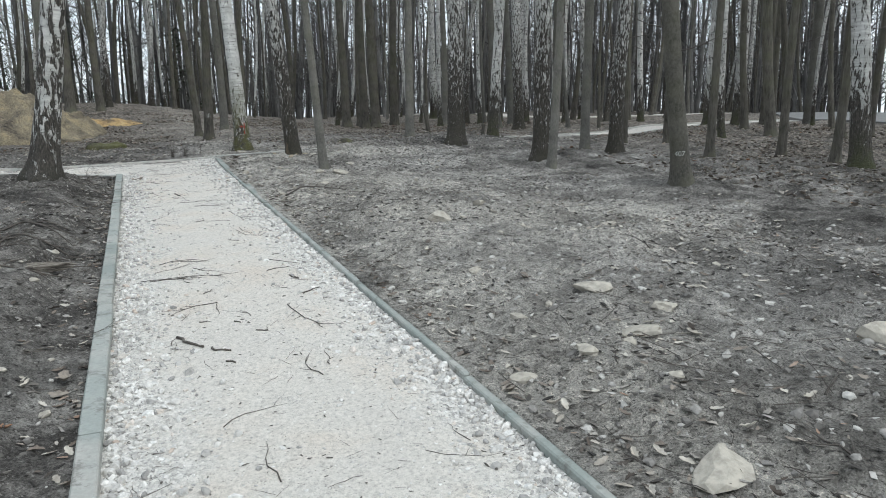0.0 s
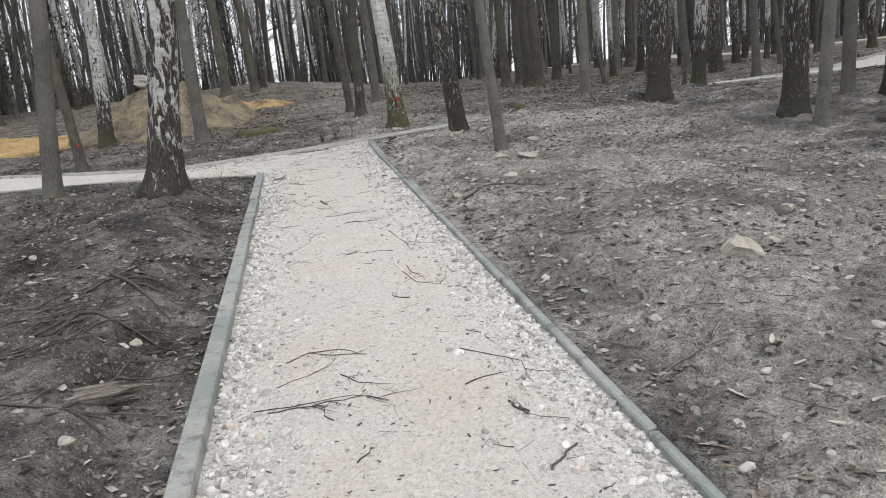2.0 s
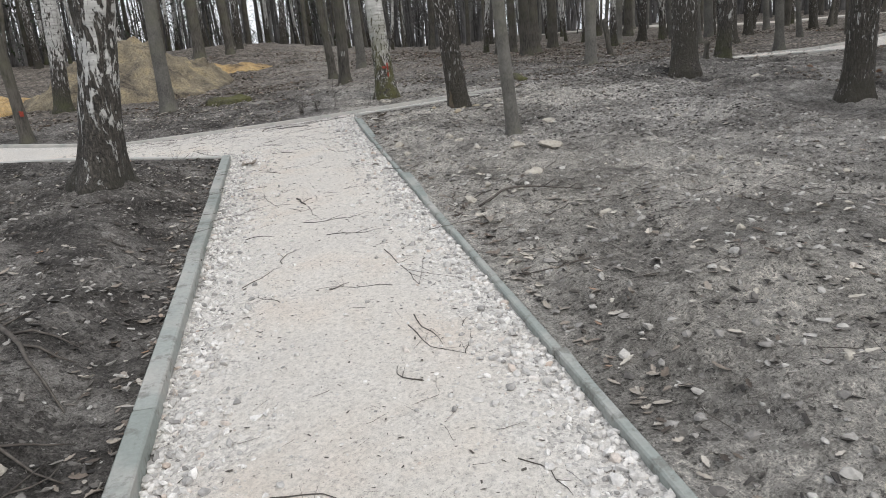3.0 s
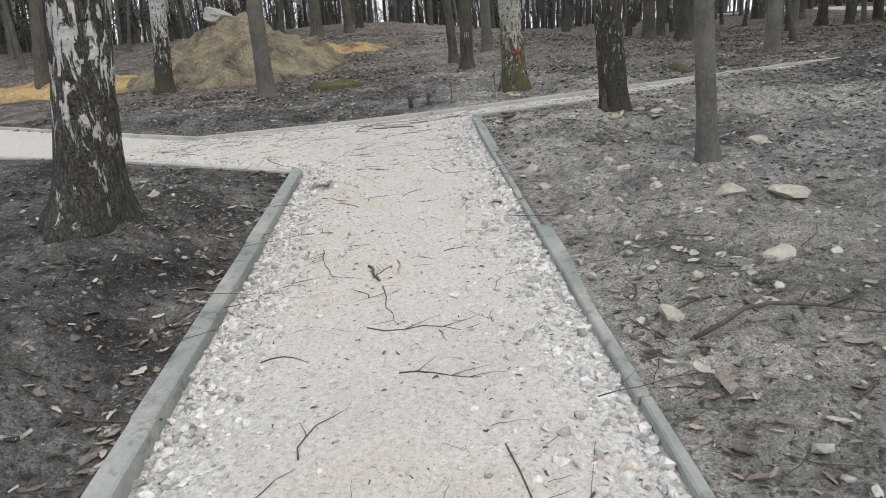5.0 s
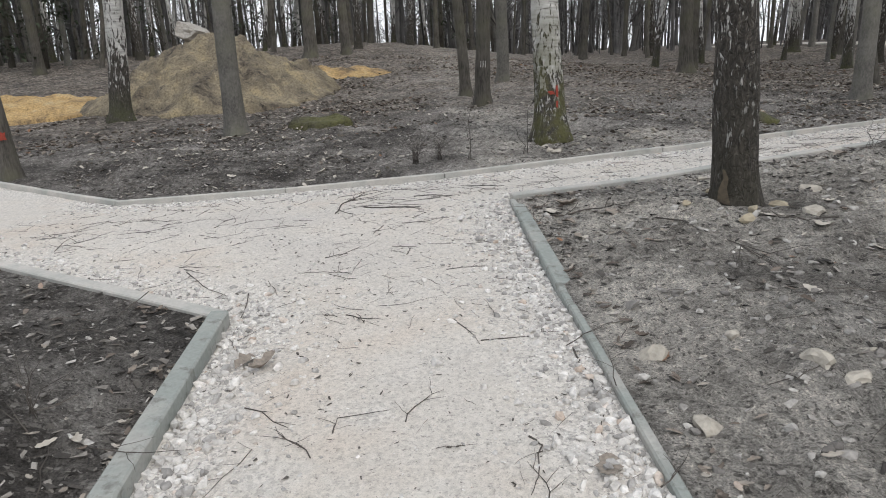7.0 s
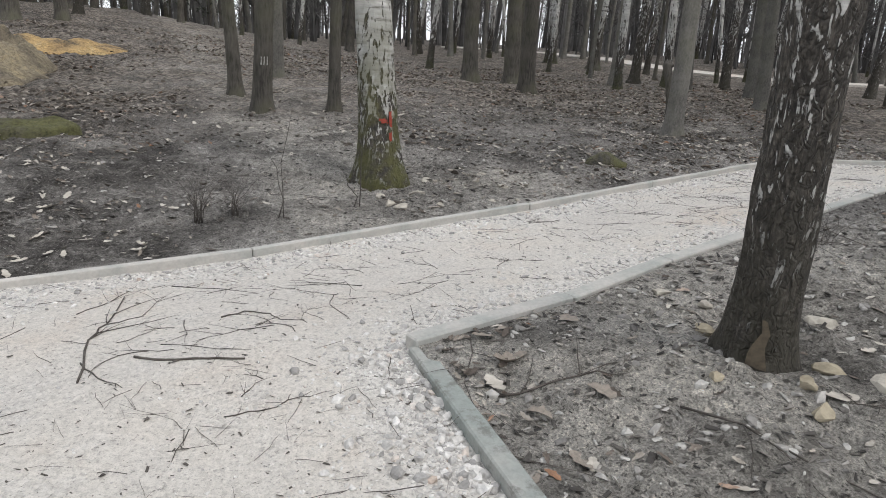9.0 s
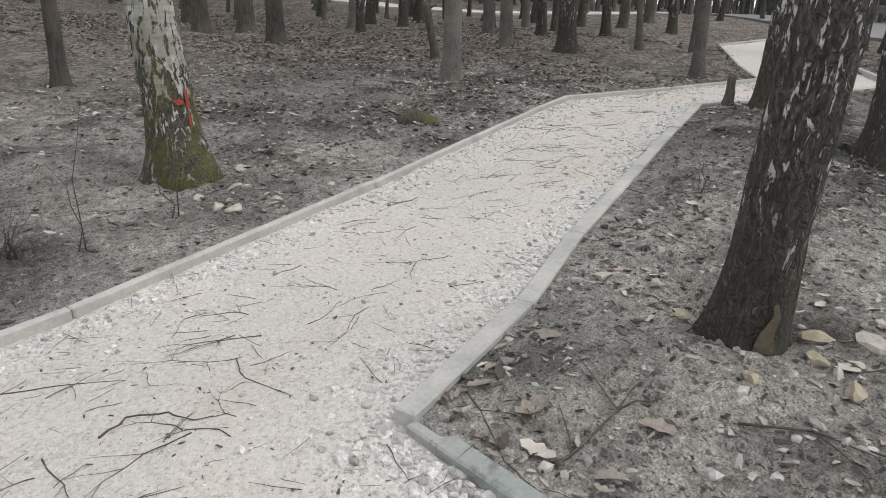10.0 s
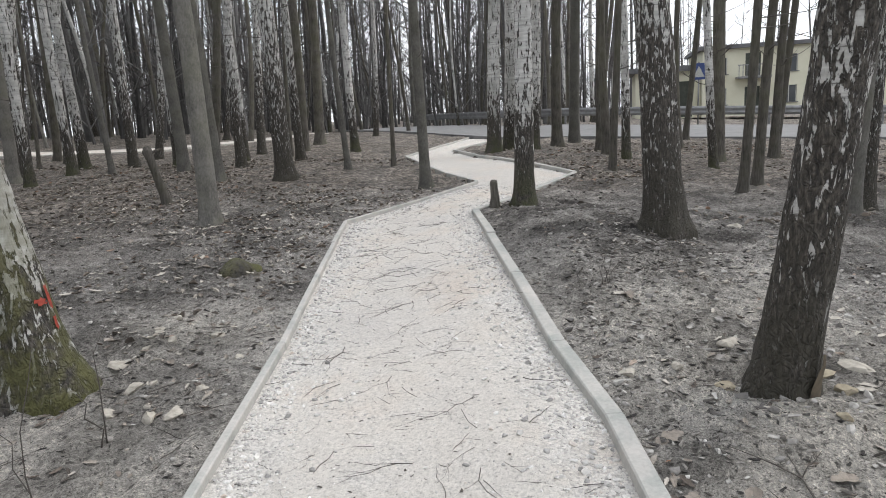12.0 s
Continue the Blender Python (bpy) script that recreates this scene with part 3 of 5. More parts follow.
gravel = new("path", grid_mesh("path", np.arange(-14, 24.6, 0.05), np.arange(-5, 26.3, 0.05), gravel_height, GRAVEL, inside))
co = np.array([tuple(v.co) for v in gravel.data.vertices])
rim = gravel.data.attributes.new("rim", "FLOAT", "POINT")
rim.data.foreach_set("value", 0.85 * smooth(0.6, 0.05, edge_distance(co[:, 0], co[:, 1])) * (1 - 0.25 * smooth(15.2, 16.6, co[:, 1])))
tagged(gravel, "pale crushed limestone footpath strewn with twigs", "path", kind="structure")


def board_mesh(length, width=0.1, height=0.2):
    bm = bmesh.new()
    bmesh.ops.create_cube(bm, size=1.0)
    bmesh.ops.scale(bm, vec=(length, width, height), verts=bm.verts)
    bmesh.ops.bevel(bm, geom=bm.edges[:], offset=0.008, segments=1, affect="EDGES")
    me = bpy.data.meshes.new("board")
    bm.to_mesh(me)
    bm.free()
    return me


rng = random.Random(4)


def edging(line, materials, label, width=0.1, rise=0.0):
    root = tagged(new("path_edging"), label, "edging", "board edging of the path", "structure")
    for (x0, y0), (x1, y1) in zip(line, line[1:]):
        total = math.hypot(x1 - x0, y1 - y0)
        count = max(1, round(total / 2.0))
        step = total / count
        me = board_mesh(step - 0.006, width)
        me.materials.append(materials)
        ang = math.degrees(math.atan2(y1 - y0, x1 - x0))
        for k in range(count):
            u = (k + 0.5) / count
            x, y = x0 + (x1 - x0) * u, y0 + (y1 - y0) * u
            z0 = float(lie(x0 + (x1 - x0) * k / count, y0 + (y1 - y0) * k / count))
            z1 = float(lie(x0 + (x1 - x0) * (k + 1) / count, y0 + (y1 - y0) * (k + 1) / count))
            ob = new("board", me)
            ob.parent = root
            tilt = -math.degrees(math.atan2(z1 - z0, step))
            ob.matrix_basis = pose(x + rng.uniform(-0.004, 0.004), y + rng.uniform(-0.004, 0.004), (z0 + z1) / 2 - 0.1 + rise + rng.uniform(-0.004, 0.005), rng.uniform(-0.8, 0.8), tilt + rng.uniform(-0.25, 0.25), ang + rng.uniform(-0.25, 0.25))
    return root


edging(WEST_RAIL, BOARD, "weathered green-grey board edging along the gravel path", rise=0.03)
edging(EAST_RAIL, BOARD, "weathered green-grey board edging beside the soil bank", rise=-0.015)
edging(SOUTH_EAST, DUSTY, "dust-whitened board edging of the crossing path", rise=0.015)
edging(SOUTH_WEST, DUSTY, "dust-whitened board edging of the crossing path", rise=0.015)
edging(NORTH_EDGE, DUSTY, "narrow dust-whitened board edging of the crossing path", 0.055, rise=0.0)


# ---- trees ----
def trunk_build(r, d, height, lean, sides=14, flare=0.4, crook=0.05, detail=1.0, foot=0.15, relief=0.0):
    """A tapered, flared and slightly crooked trunk; relief: how deep its bark is furrowed."""
    b = Build()
    zs = [-0.3, -0.12, 0.0, 0.06, 0.13, 0.22, 0.34, 0.5, 0.72, 1.0]
    if relief:
        zs = [-0.3, -0.12] + [0.045 * k for k in range(23)]
    z = zs[-1]
    while z < height:
        z += (0.06 if relief and z < 4.2 else 0.35 if z < 4 else 1.1) / detail
        zs.append(min(z, height))
    p1, p2 = r.uniform(0, 6.28), r.uniform(0, 6.28)
    roots = [(k * 1.2566 + r.uniform(-0.5, 0.5), r.uniform(0.35, 1.3)) for k in range(5)]
    seed = r.randrange(1000)
    pts, radii = [], []

    def centre(zz):
        k = max(0.0, zz)
        return Vector((lean[0] * k + crook * math.sin(0.55 * k + p1) - crook * math.sin(p1), lean[1] * k + crook * math.sin(0.45 * k + p2) - crook * math.sin(p2), zz))

    for zz in zs:
        pts.append(centre(zz))
        t = max(0.0, zz) / height
        radii.append(max(0.012, d / 2 * (1 - t) ** 0.75 * (1 + 0.13 * math.exp(-max(0.0, zz) / 0.45))))

    def lobes(i, ang):
        zz = max(0.0, zs[i])
        f = math.exp(-zz / foot)
        w = sum(a * max(0.0, math.cos(ang - c)) ** 9 for c, a in roots)
        knob = 0.025 * math.sin(3 * ang + 2.1 * zz + p1) + 0.02 * math.sin(5 * ang - 3.4 * zz + p2) + 0.015 * math.sin(2 * ang + 7 * zz)
        if relief:
            q = Vector((3.2 * math.cos(ang), 3.2 * math.sin(ang), 1.5 * zz + seed))
            plate = noise.noise(q * 2.1) * 0.6 + abs(noise.noise(q * 1.2)) * 0.9 + 0.4 * noise.noise(Vector((q.x * 2.6, q.y * 2.6, q.z * 4.0)))
            knob += relief * plate
        return 1 + flare * f * (0.2 + 1.0 * w) + knob

    b.tube(pts, radii, sides, True, lobes)
    return b, centre, lambda zz: max(0.012, d / 2 * (1 - zz / height) ** 0.75)


def limb(b, r, start, heading, length, radius, sides, depth, segs=5):
    pts, radii = [Vector(start)], [radius]
    d = Vector(heading).normalized()
    step = length / segs
    for k in range(segs):
        d = (d + Vector((r.uniform(-0.22, 0.22), r.uniform(-0.22, 0.22), r.uniform(-0.1, 0.24)))).normalized()
        pts.append(pts[-1] + d * step)
        radii.append(radius * (1 - (k + 1) / segs) ** 0.8 + 0.002)
    b.tube(pts, radii, sides, False)
    if depth > 0:
        for _ in range(2 + int(length * 0.9)):
            k = r.randint(1, segs - 1)
            side = Vector((r.uniform(-1, 1), r.uniform(-1, 1), r.uniform(-0.25, 0.8)))
            limb(b, r, pts[k].lerp(pts[k + 1], r.random()), d * 0.5 + side, length * r.uniform(0.25, 0.5), radii[k] * 0.5, 3, depth - 1, 3)


def crown_build(r, centre, radius, height, low, count, depth=1, low_twigs=3):
    b = Build()
    for k in range(count + low_twigs):
        if k < low_twigs:
            z = r.uniform(1.8, 4.5)
            length, rr = r.uniform(0.5, 1.5), 0.009
        else:
            z = low + (height * 0.97 - low) * (k - low_twigs + r.random()) / count
            length = (height - z) * 0.28 + 0.8
            rr = min(radius(z) * 0.45, 0.05)
        a = r.uniform(0, 6.28)
        up = 0.1 if k < low_twigs else r.uniform(0.35, 1.1)
        limb(b, r, centre(z), (math.cos(a), math.sin(a), up), length * r.uniform(0.7, 1.2), rr, 4, depth)
    return b


BARKS = {"birch": BIRCH, "tornbirch": BIRCH_TORN, "darkbirch": BIRCH_DARK, "mossybirch": BIRCH_MOSSY, "grey": GREYBARK, "brown": BROWNBARK, "mottled": OLDBARK}
TREE_LABELS = {"tornbirch": "birch with black-torn white bark", "birch": "birch with peeling white bark and a bare crown", "darkbirch": "old birch with dark furrowed bark and white flakes", "mossybirch": "birch with white bark and a mossy foot", "grey": "slender grey-barked tree with bare branches", "brown": "brown-barked forest tree with a bare crown", "mottled": "mottled brown tree with a bare crown"}


def tree(kind, x, y, d, lean=(0, 0), height=None, seed=0, label="", low_twigs=3, crook=0.05, flare=0.4, sides=14, foot=0.15, relief=0.0):
    r = random.Random(seed)
    h = height or 11 + 22 * min(d, 0.4) + r.uniform(-1, 2)
    root = tagged(new("birch_tree" if "birch" in kind else "tree"), label or TREE_LABELS[kind], "tree", "trees of the wood")
    b, centre, radius = trunk_build(r, d, h, lean, 44 if relief else sides, flare, crook, foot=foot, relief=relief)
    b.thing("trunk", BARKS[kind], root)
    crown_build(r, centre, radius, h, h * 0.42, 14, 1, low_twigs).thing("crown", TWIG, root, "bare crown of thin dark branches")
    root.matrix_basis = pose(x, y, float(land(x, y)))
    return root, centre, radius


NAMED = []


def stand(kind, x, y, d, lean=(0, 0), **kw):
    NAMED.append((x, y))
    lean = (lean[0] - 0.035, lean[1] - 0.045)
    return tree(kind, x, y, d, lean, seed=1000 + len(NAMED), **kw)


# along the first stretch
stand("mottled", -1.82, 6.6, 0.34, (0.12, 0.05), label="thick brown-barked tree with spreading roots beside the path", flare=0.7, relief=0.05, foot=0.22)
stand("tornbirch", -1.4, 11.76, 0.345, (0.2, 0.04), label="birch with black-torn white bark and a dark rooted foot", foot=0.2, flare=0.75, low_twigs=0, relief=0.09)
stand("grey", 3.04, 12.85, 0.155, (-0.04, 0.02), label="slender smooth grey tree on the dusty bank", crook=0.03)
tree_c, c_centre, c_radius = stand("mossybirch", 2.54, 19.7, 0.37, (-0.02, 0.24), label="white birch with a mossy foot and red paint mark", flare=0.5, low_twigs=0, foot=0.26, relief=0.08)
tree_d, d_centre, d_radius = stand("darkbirch", 2.99, 15.26, 0.285, (-0.12, -0.03), label="leaning birch with dark furrowed bark and white flakes", flare=0.4, foot=0.14, low_twigs=0, relief=0.1)
stand("birch", -5.35, 25.5, 0.41, (0.11, 0.04), label="white birch with a dark foot beside the sand heap")
stand("grey", -2.25, 22.3, 0.33, (0.02, 0.0), label="leaning grey-brown tree in front of the sand heap")
stand("grey", -3.08, 13.12, 0.22, (0.15, 0.04))
tree_r, r_centre, r_radius = stand("brown", -4.45, 19.5, 0.21, (0.0, 0.0), label="thin brown tree with a red paint mark")
tree_f, f_centre, f_radius = stand("brown", 2.1, 24.25, 0.29, (0.03, 0.0), label="straight brown tree with white painted strokes")
stand("brown", 1.93, 25.9, 0.23, (-0.07, 0.0))
stand("grey", 3.07, 28.3, 0.3)
stand("brown", 3.28, 24.35, 0.19)
stand("brown", 8.4, 30.0, 0.36)
stand("brown", 9.9, 30.5, 0.43)
stand("brown", 8.2, 26.7, 0.34)
stand("brown", 10.3, 34.2, 0.33)
stand("grey", 8.25, 21.95, 0.28, (0.02, 0.06), label="smooth grey tree beside the gravel path", relief=0.03)
stand("darkbirch", 6.99, 15.56, 0.4, (0.07, 0.1), label="thick birch with shaggy dark and white bark", flare=0.5, relief=0.09)
stand("birch", 8.93, 17.35, 0.27, (0.1, 0.05), label="birch with a brown foot beside a short stump", relief=0.07)
stand("darkbirch", 7.32, 12.2, 0.34, (0.0, 0.0), label="birch with black-patched bark", low_twigs=1)
stand("grey", 6.95, 11.2, 0.16, (0.01, 0.0))
stand("grey", 9.0, 13.1, 0.2, (0.03, -0.02))
tree_n, n_centre, n_radius = stand("mottled", 7.2, 8.05, 0.26, (-0.09, 0.08), label="straight olive-brown tree with white painted digits")
stand("birch", 11.05, 8.05, 0.32, (-0.08, 0.1))
stand("brown", 11.8, 10.3, 0.17)
stand("brown", 11.4, 8.8, 0.16)
stand("brown", 10.24, 10.65, 0.16, (0.03, 0))
stand("darkbirch", 13.0, 23.0, 0.38, (-0.03, 0.06))
stand("grey", 12.95, 24.6, 0.28, (-0.03, 0.05))
stand("grey", 14.6, 22.15, 0.14, (-0.08, 0.04))
stand("brown", 15.3, 21.25, 0.11)
stand("grey", 11.95, 19.58, 0.2, (-0.02, 0.06))
stand("birch", 18.6, 19.3, 0.38, (0.0, 0.0))
stand("birch", 19.6, 19.0, 0.36, (-0.03, 0.02))
stand("grey", 21.0, 17.2, 0.33)
stand("brown", 13.9, 16.1, 0.15, (0.0, 0.0))
stand("brown", 11.84, 13.7, 0.17)
stand("brown", 10.85, 14.1, 0.15)
stand("darkbirch", 9.6, 12.8, 0.3, (0.05, 0.02))
stand("brown", 16.4, 12.5, 0.2)
stand("brown", 20.3, 13.1, 0.18, (0.02, 0.03))
stand("brown", 17.2, 12.3, 0.18, (0, -0.02))
stand("brown", 20.6, 14.0, 0.17, (0.05, -0.06))
stand("brown", 18.4, 16.4, 0.2, (0, 0.02))
stand("brown", 19.4, 17.6, 0.3, (0, 0.03))
stand("brown", 23.0, 26.4, 0.35)
stand("grey", 14.6, 26.5, 0.29, (-0.02, 0.03))
stand("birch", 19.1, 23.6, 0.25, (-0.04, 0.03))
stand("darkbirch", 16.9, 24.4, 0.24, (-0.06, 0.04))
stand("grey", 13.2, 30.3, 0.29)
stand("birch", 12.46, 29.1, 0.22, (-0.02, 0))
stand("birch", 16.5, 31.0, 0.3, (-0.04, 0.02))
stand("brown", 16.9, 36.6, 0.4)
stand("birch", 16.3, 38.9, 0.45)
stand("brown", -2.65, 36.0, 0.44)
stand("brown", -1.45, 36.6, 0.34)
stand("brown", -12.0, 36.0, 0.34)
stand("brown", 12.2, 34.4, 0.43)
stand("birch", 18.8, 18.2, 0.3)

rng = random.Random(11)


def snag():
    root = tagged(new("dead_snag"), "short broken dead trunk with a snapped top", "dead tree")
    b = Build()
    b.tube([(0, 0, -0.15), (0, 0, 0.0), (-0.02, 0.03, 0.2), (-0.05, 0.1, 0.5), (-0.07, 0.17, 0.8), (-0.08, 0.2, 0.93), (-0.07, 0.22, 1.02)], [0.1, 0.095, 0.078, 0.072, 0.074, 0.085, 0.05], 14, True, lambda i, a: 1 + 0.12 * math.sin(2 * a + i) + 0.09 * math.sin(5 * a + 2 * i))
    b.thing("trunk", BROWNBARK, root)
    c = Build()
    c.tube([(-0.07, 0.18, 0.86), (-0.04, 0.1, 0.94), (0.02, 0.02, 0.97)], [0.03, 0.024, 0.016], 7)
    c.thing("branch_stub", BROWNBARK, root)
    root.matrix_basis = pose(9.6, 23.6, float(land(9.6, 23.6)))


def stump():
    b = Build()
    r = random.Random(2)
    b.tube([(0, 0, -0.1), (0.0, 0, 0.02), (0.015, 0, 0.14), (0.03, 0.01, 0.28), (0.035, 0.01, 0.34), (0.05, 0.01, 0.38)], [0.085, 0.068, 0.055, 0.052, 0.062, 0.05], 10, True, lambda i, a: 1 + 0.18 * math.sin(2 * a + i) + 0.1 * math.sin(5 * a + 2 * i))
    ob = tagged(b.thing("stump", BROWNBARK), "short dark broken stump beside a birch", "stump")
    ob.matrix_basis = pose(8.82, 17.76, float(land(8.82, 17.76)))


snag()
stump()


# painted marks, wrapped on the bark
def bark_patch(root, centre, radius, z0, z1, towards, half_width, material, name, label, proud=1.1, taper=0.0):
    """A thin curved daub of paint on the side of a trunk that faces a bearing in degrees."""
    b = Build()
    r = random.Random(int(z0 * 100) + int(towards))
    rows, cols = 5, 5
    for i in range(rows):
        z = z0 + (z1 - z0) * i / (rows - 1)
        rad = radius(z) * proud + 0.006
        c = centre(z)
        wob = r.uniform(-0.25, 0.25) * half_width
        for j in range(cols):
            a = radians(towards) + (half_width * (1 - taper * i / (rows - 1)) * (2 * j / (cols - 1) - 1) * r.uniform(0.6, 1.1) + wob) / rad
            b.v.append((c.x + rad * math.cos(a), c.y + rad * math.sin(a), z + r.uniform(-0.01, 0.01)))
    for i in range(rows - 1):
        for j in range(cols - 1):
            k = i * cols + j
            b.f.append((k, k + 1, k + cols + 1, k + cols))
    b.thing(name, material, root, label)


bark_patch(tree_c, c_centre, c_radius, 0.61, 0.65, 268, 0.045, RED_PAINT, "paint_mark", "red paint daub on the bark", 1.14)
bark_patch(tree_c, c_centre, c_radius, 0.57, 0.72, 288, 0.02, RED_PAINT, "paint_mark", "red paint daub on the bark", 1.14)
bark_patch(tree_c, c_centre, c_radius, 0.44, 0.52, 286, 0.016, RED_PAINT, "paint_mark", "red paint daub on the bark", 1.14)
bark_patch(tree_d, d_centre, d_radius, 0.03, 0.27, 224, 0.05, WOUND, "bark_wound", "bare yellowish wood where bark is missing", 1.4, 0.7)
bark_patch(tree_r, r_centre, r_radius, 0.5, 0.6, 300, 0.04, RED_PAINT, "paint_mark", "red paint daub on the bark", 1.25)
for k, bearing in enumerate((252, 267, 282)):
    bark_patch(tree_f, f_centre, f_radius, 0.72, 0.84, bearing, 0.008, WHITE_PAINT, "paint_stroke", "white painted stroke", 1.18)


def painted_digits(text, root, centre, radius, z, bearing, size):
    cu = bpy.data.curves.new("painted_digits", "FONT")
    cu.body, cu.size, cu.align_x = text, size, "CENTER"
    cu.extrude = 0.002
    tmp = new("digits_source", cu)
    me = bpy.data.meshes.new_from_object(tmp.evaluated_get(bpy.context.evaluated_depsgraph_get()))
    bpy.data.objects.remove(tmp)
    me.materials.append(WHITE_PAINT)
    rad = radius(z) * 1.14 + 0.006
    c = centre(z)
    for v in me.vertices:
        a = radians(bearing) + v.co.x / rad
        rr = rad + v.co.z
        v.co = (c.x + rr * math.cos(a), c.y + rr * math.sin(a), z + v.co.y)
    ob = new("painted_digits", me)
    ob.parent = root
    tagged(ob, "white painted digits 407")


painted_digits("407", tree_n, n_centre, n_radius, 0.42, 228, 0.1)


# the rest of the wood
VARIANTS = []
for k, (kind, d) in enumerate((("birch", 0.25), ("birch", 0.19), ("grey", 0.22), ("grey", 0.14), ("brown", 0.3), ("brown", 0.2), ("brown", 0.12), ("darkbirch", 0.28), ("brown", 0.16), ("birch", 0.15))):
    VARIANTS.append((kind, d))


def road_centre(y):
    return 25 + 0.06 * max(0.0, y - 13) ** 2


def near_road(x, y):
    return y < 29 and abs(x - road_centre(y)) < 3.9


def view_gap(x, y):
    """Clear ground: the path, the junction, the heap, the road and the house plot."""
    if -8.5 < x < 17.5 and -6 < y < 30 or -9 < x < 8 and y < 35:
        return True
    if 14 < x < 21 and y < 24:
        return True
    if near_road(x, y) or (28 < x < 74 and -12 < y < 16):
        return True
    return float(edge_distance(x, y)) < 1.6


placed = list(NAMED)
first = {}


def grow(x, y):
    placed.append((x, y))
    v = rng.randrange(len(VARIANTS))
    if v not in first:
        kind, d = VARIANTS[v]
        first[v], _, _ = tree(kind, x, y, d, (rng.uniform(-0.03, 0.03), rng.uniform(-0.03, 0.03)), seed=77 + v, sides=10, crook=0.12, low_twigs=6)
        return
    s = rng.uniform(0.75, 1.25)
    ob = copy_thing(first[v], pose(x, y, float(land(x, y)) - 0.02, rng.uniform(-6, 6), rng.uniform(-6, 6), rng.uniform(0, 360)))
    ob.scale = (s, s, s)


def crowded(x, y, gap):
    return min((x - px) ** 2 + (y - py) ** 2 for px, py in placed) < gap * gap


def plant(wanted, x0, x1, y0, y1, gap=1.3):
    got = 0
    for _ in range(wanted * 40):
        x, y = rng.uniform(x0, x1), rng.uniform(y0, y1)
        if got == wanted:
            break
        if near_road(x, y) or crowded(x, y, gap) or float(edge_distance(x, y)) < 1.6:
            continue
        grow(x, y)
        got += 1


plant(21, 13.5, 20.5, 25, 33)
plant(34, 11, 20.0, 33, 48)
plant(44, 26, 44, 24, 46)
plant(16, 31, 44, 16.5, 26, 1.6)
plant(72, -18, 10, 38, 56)
plant(22, 12.5, 20.5, -2, 9)
plant(10, 14, 20.5, 13.8, 16.2)
plant(12, -16, -9, 12, 34)
count = 0
while count < 130:
    a = rng.uniform(-0.6, 3.9)
    rad = 14 + 44 * rng.random() ** 0.75
    x, y = 3 + rad * math.cos(a), 10 + rad * math.sin(a)
    if view_gap(x, y) or crowded(x, y, 1.3):
        continue
    grow(x, y)
    count += 1


def conifer(x, y, height, seed):
    r = random.Random(seed)
    root = tagged(new("conifer"), "dark green evergreen tree behind the bare trunks", "tree", "evergreens")
    t = Build()
    t.tube([(0, 0, -0.3), (0, 0, height * 0.5), (0.1, 0, height)], [0.14, 0.09, 0.02], 8)
    t.thing("trunk", BROWNBARK, root)
    f = Build()
    z = 0.8
    while z < height:
        reach = (1 - z / height) * 1.9 + 0.25
        for _ in range(7):
            a = r.uniform(0, 6.28)
            for k in range(9):
                d = reach * (0.25 + 0.75 * r.random())
                c = Vector((math.cos(a) * d + r.uniform(-0.15, 0.15), math.sin(a) * d + r.uniform(-0.15, 0.15), z - 0.25 * d + r.uniform(-0.12, 0.12)))
                u = Vector((r.uniform(-1, 1), r.uniform(-1, 1), r.uniform(-0.6, 0.3))).normalized() * r.uniform(0.12, 0.3)
                w = u.cross(Vector((0, 0, 1))).normalized() * r.uniform(0.03, 0.07)
                f.add([tuple(c - w), tuple(c + w), tuple(c + u)], [(0, 1, 2)])
        z += 0.28
    f.thing("foliage", NEEDLES, root, "dark green needle sprays")
    root.matrix_basis = pose(x, y, float(land(x, y)))


for k, (x, y, h) in enumerate(((-12.5, 37.5, 6), (-14.5, 39, 7), (-10.5, 41, 5.5), (-6.5, 43, 5), (-3.5, 46, 6), (2.5, 47, 5))):
    conifer(x, y, h, 500 + k)


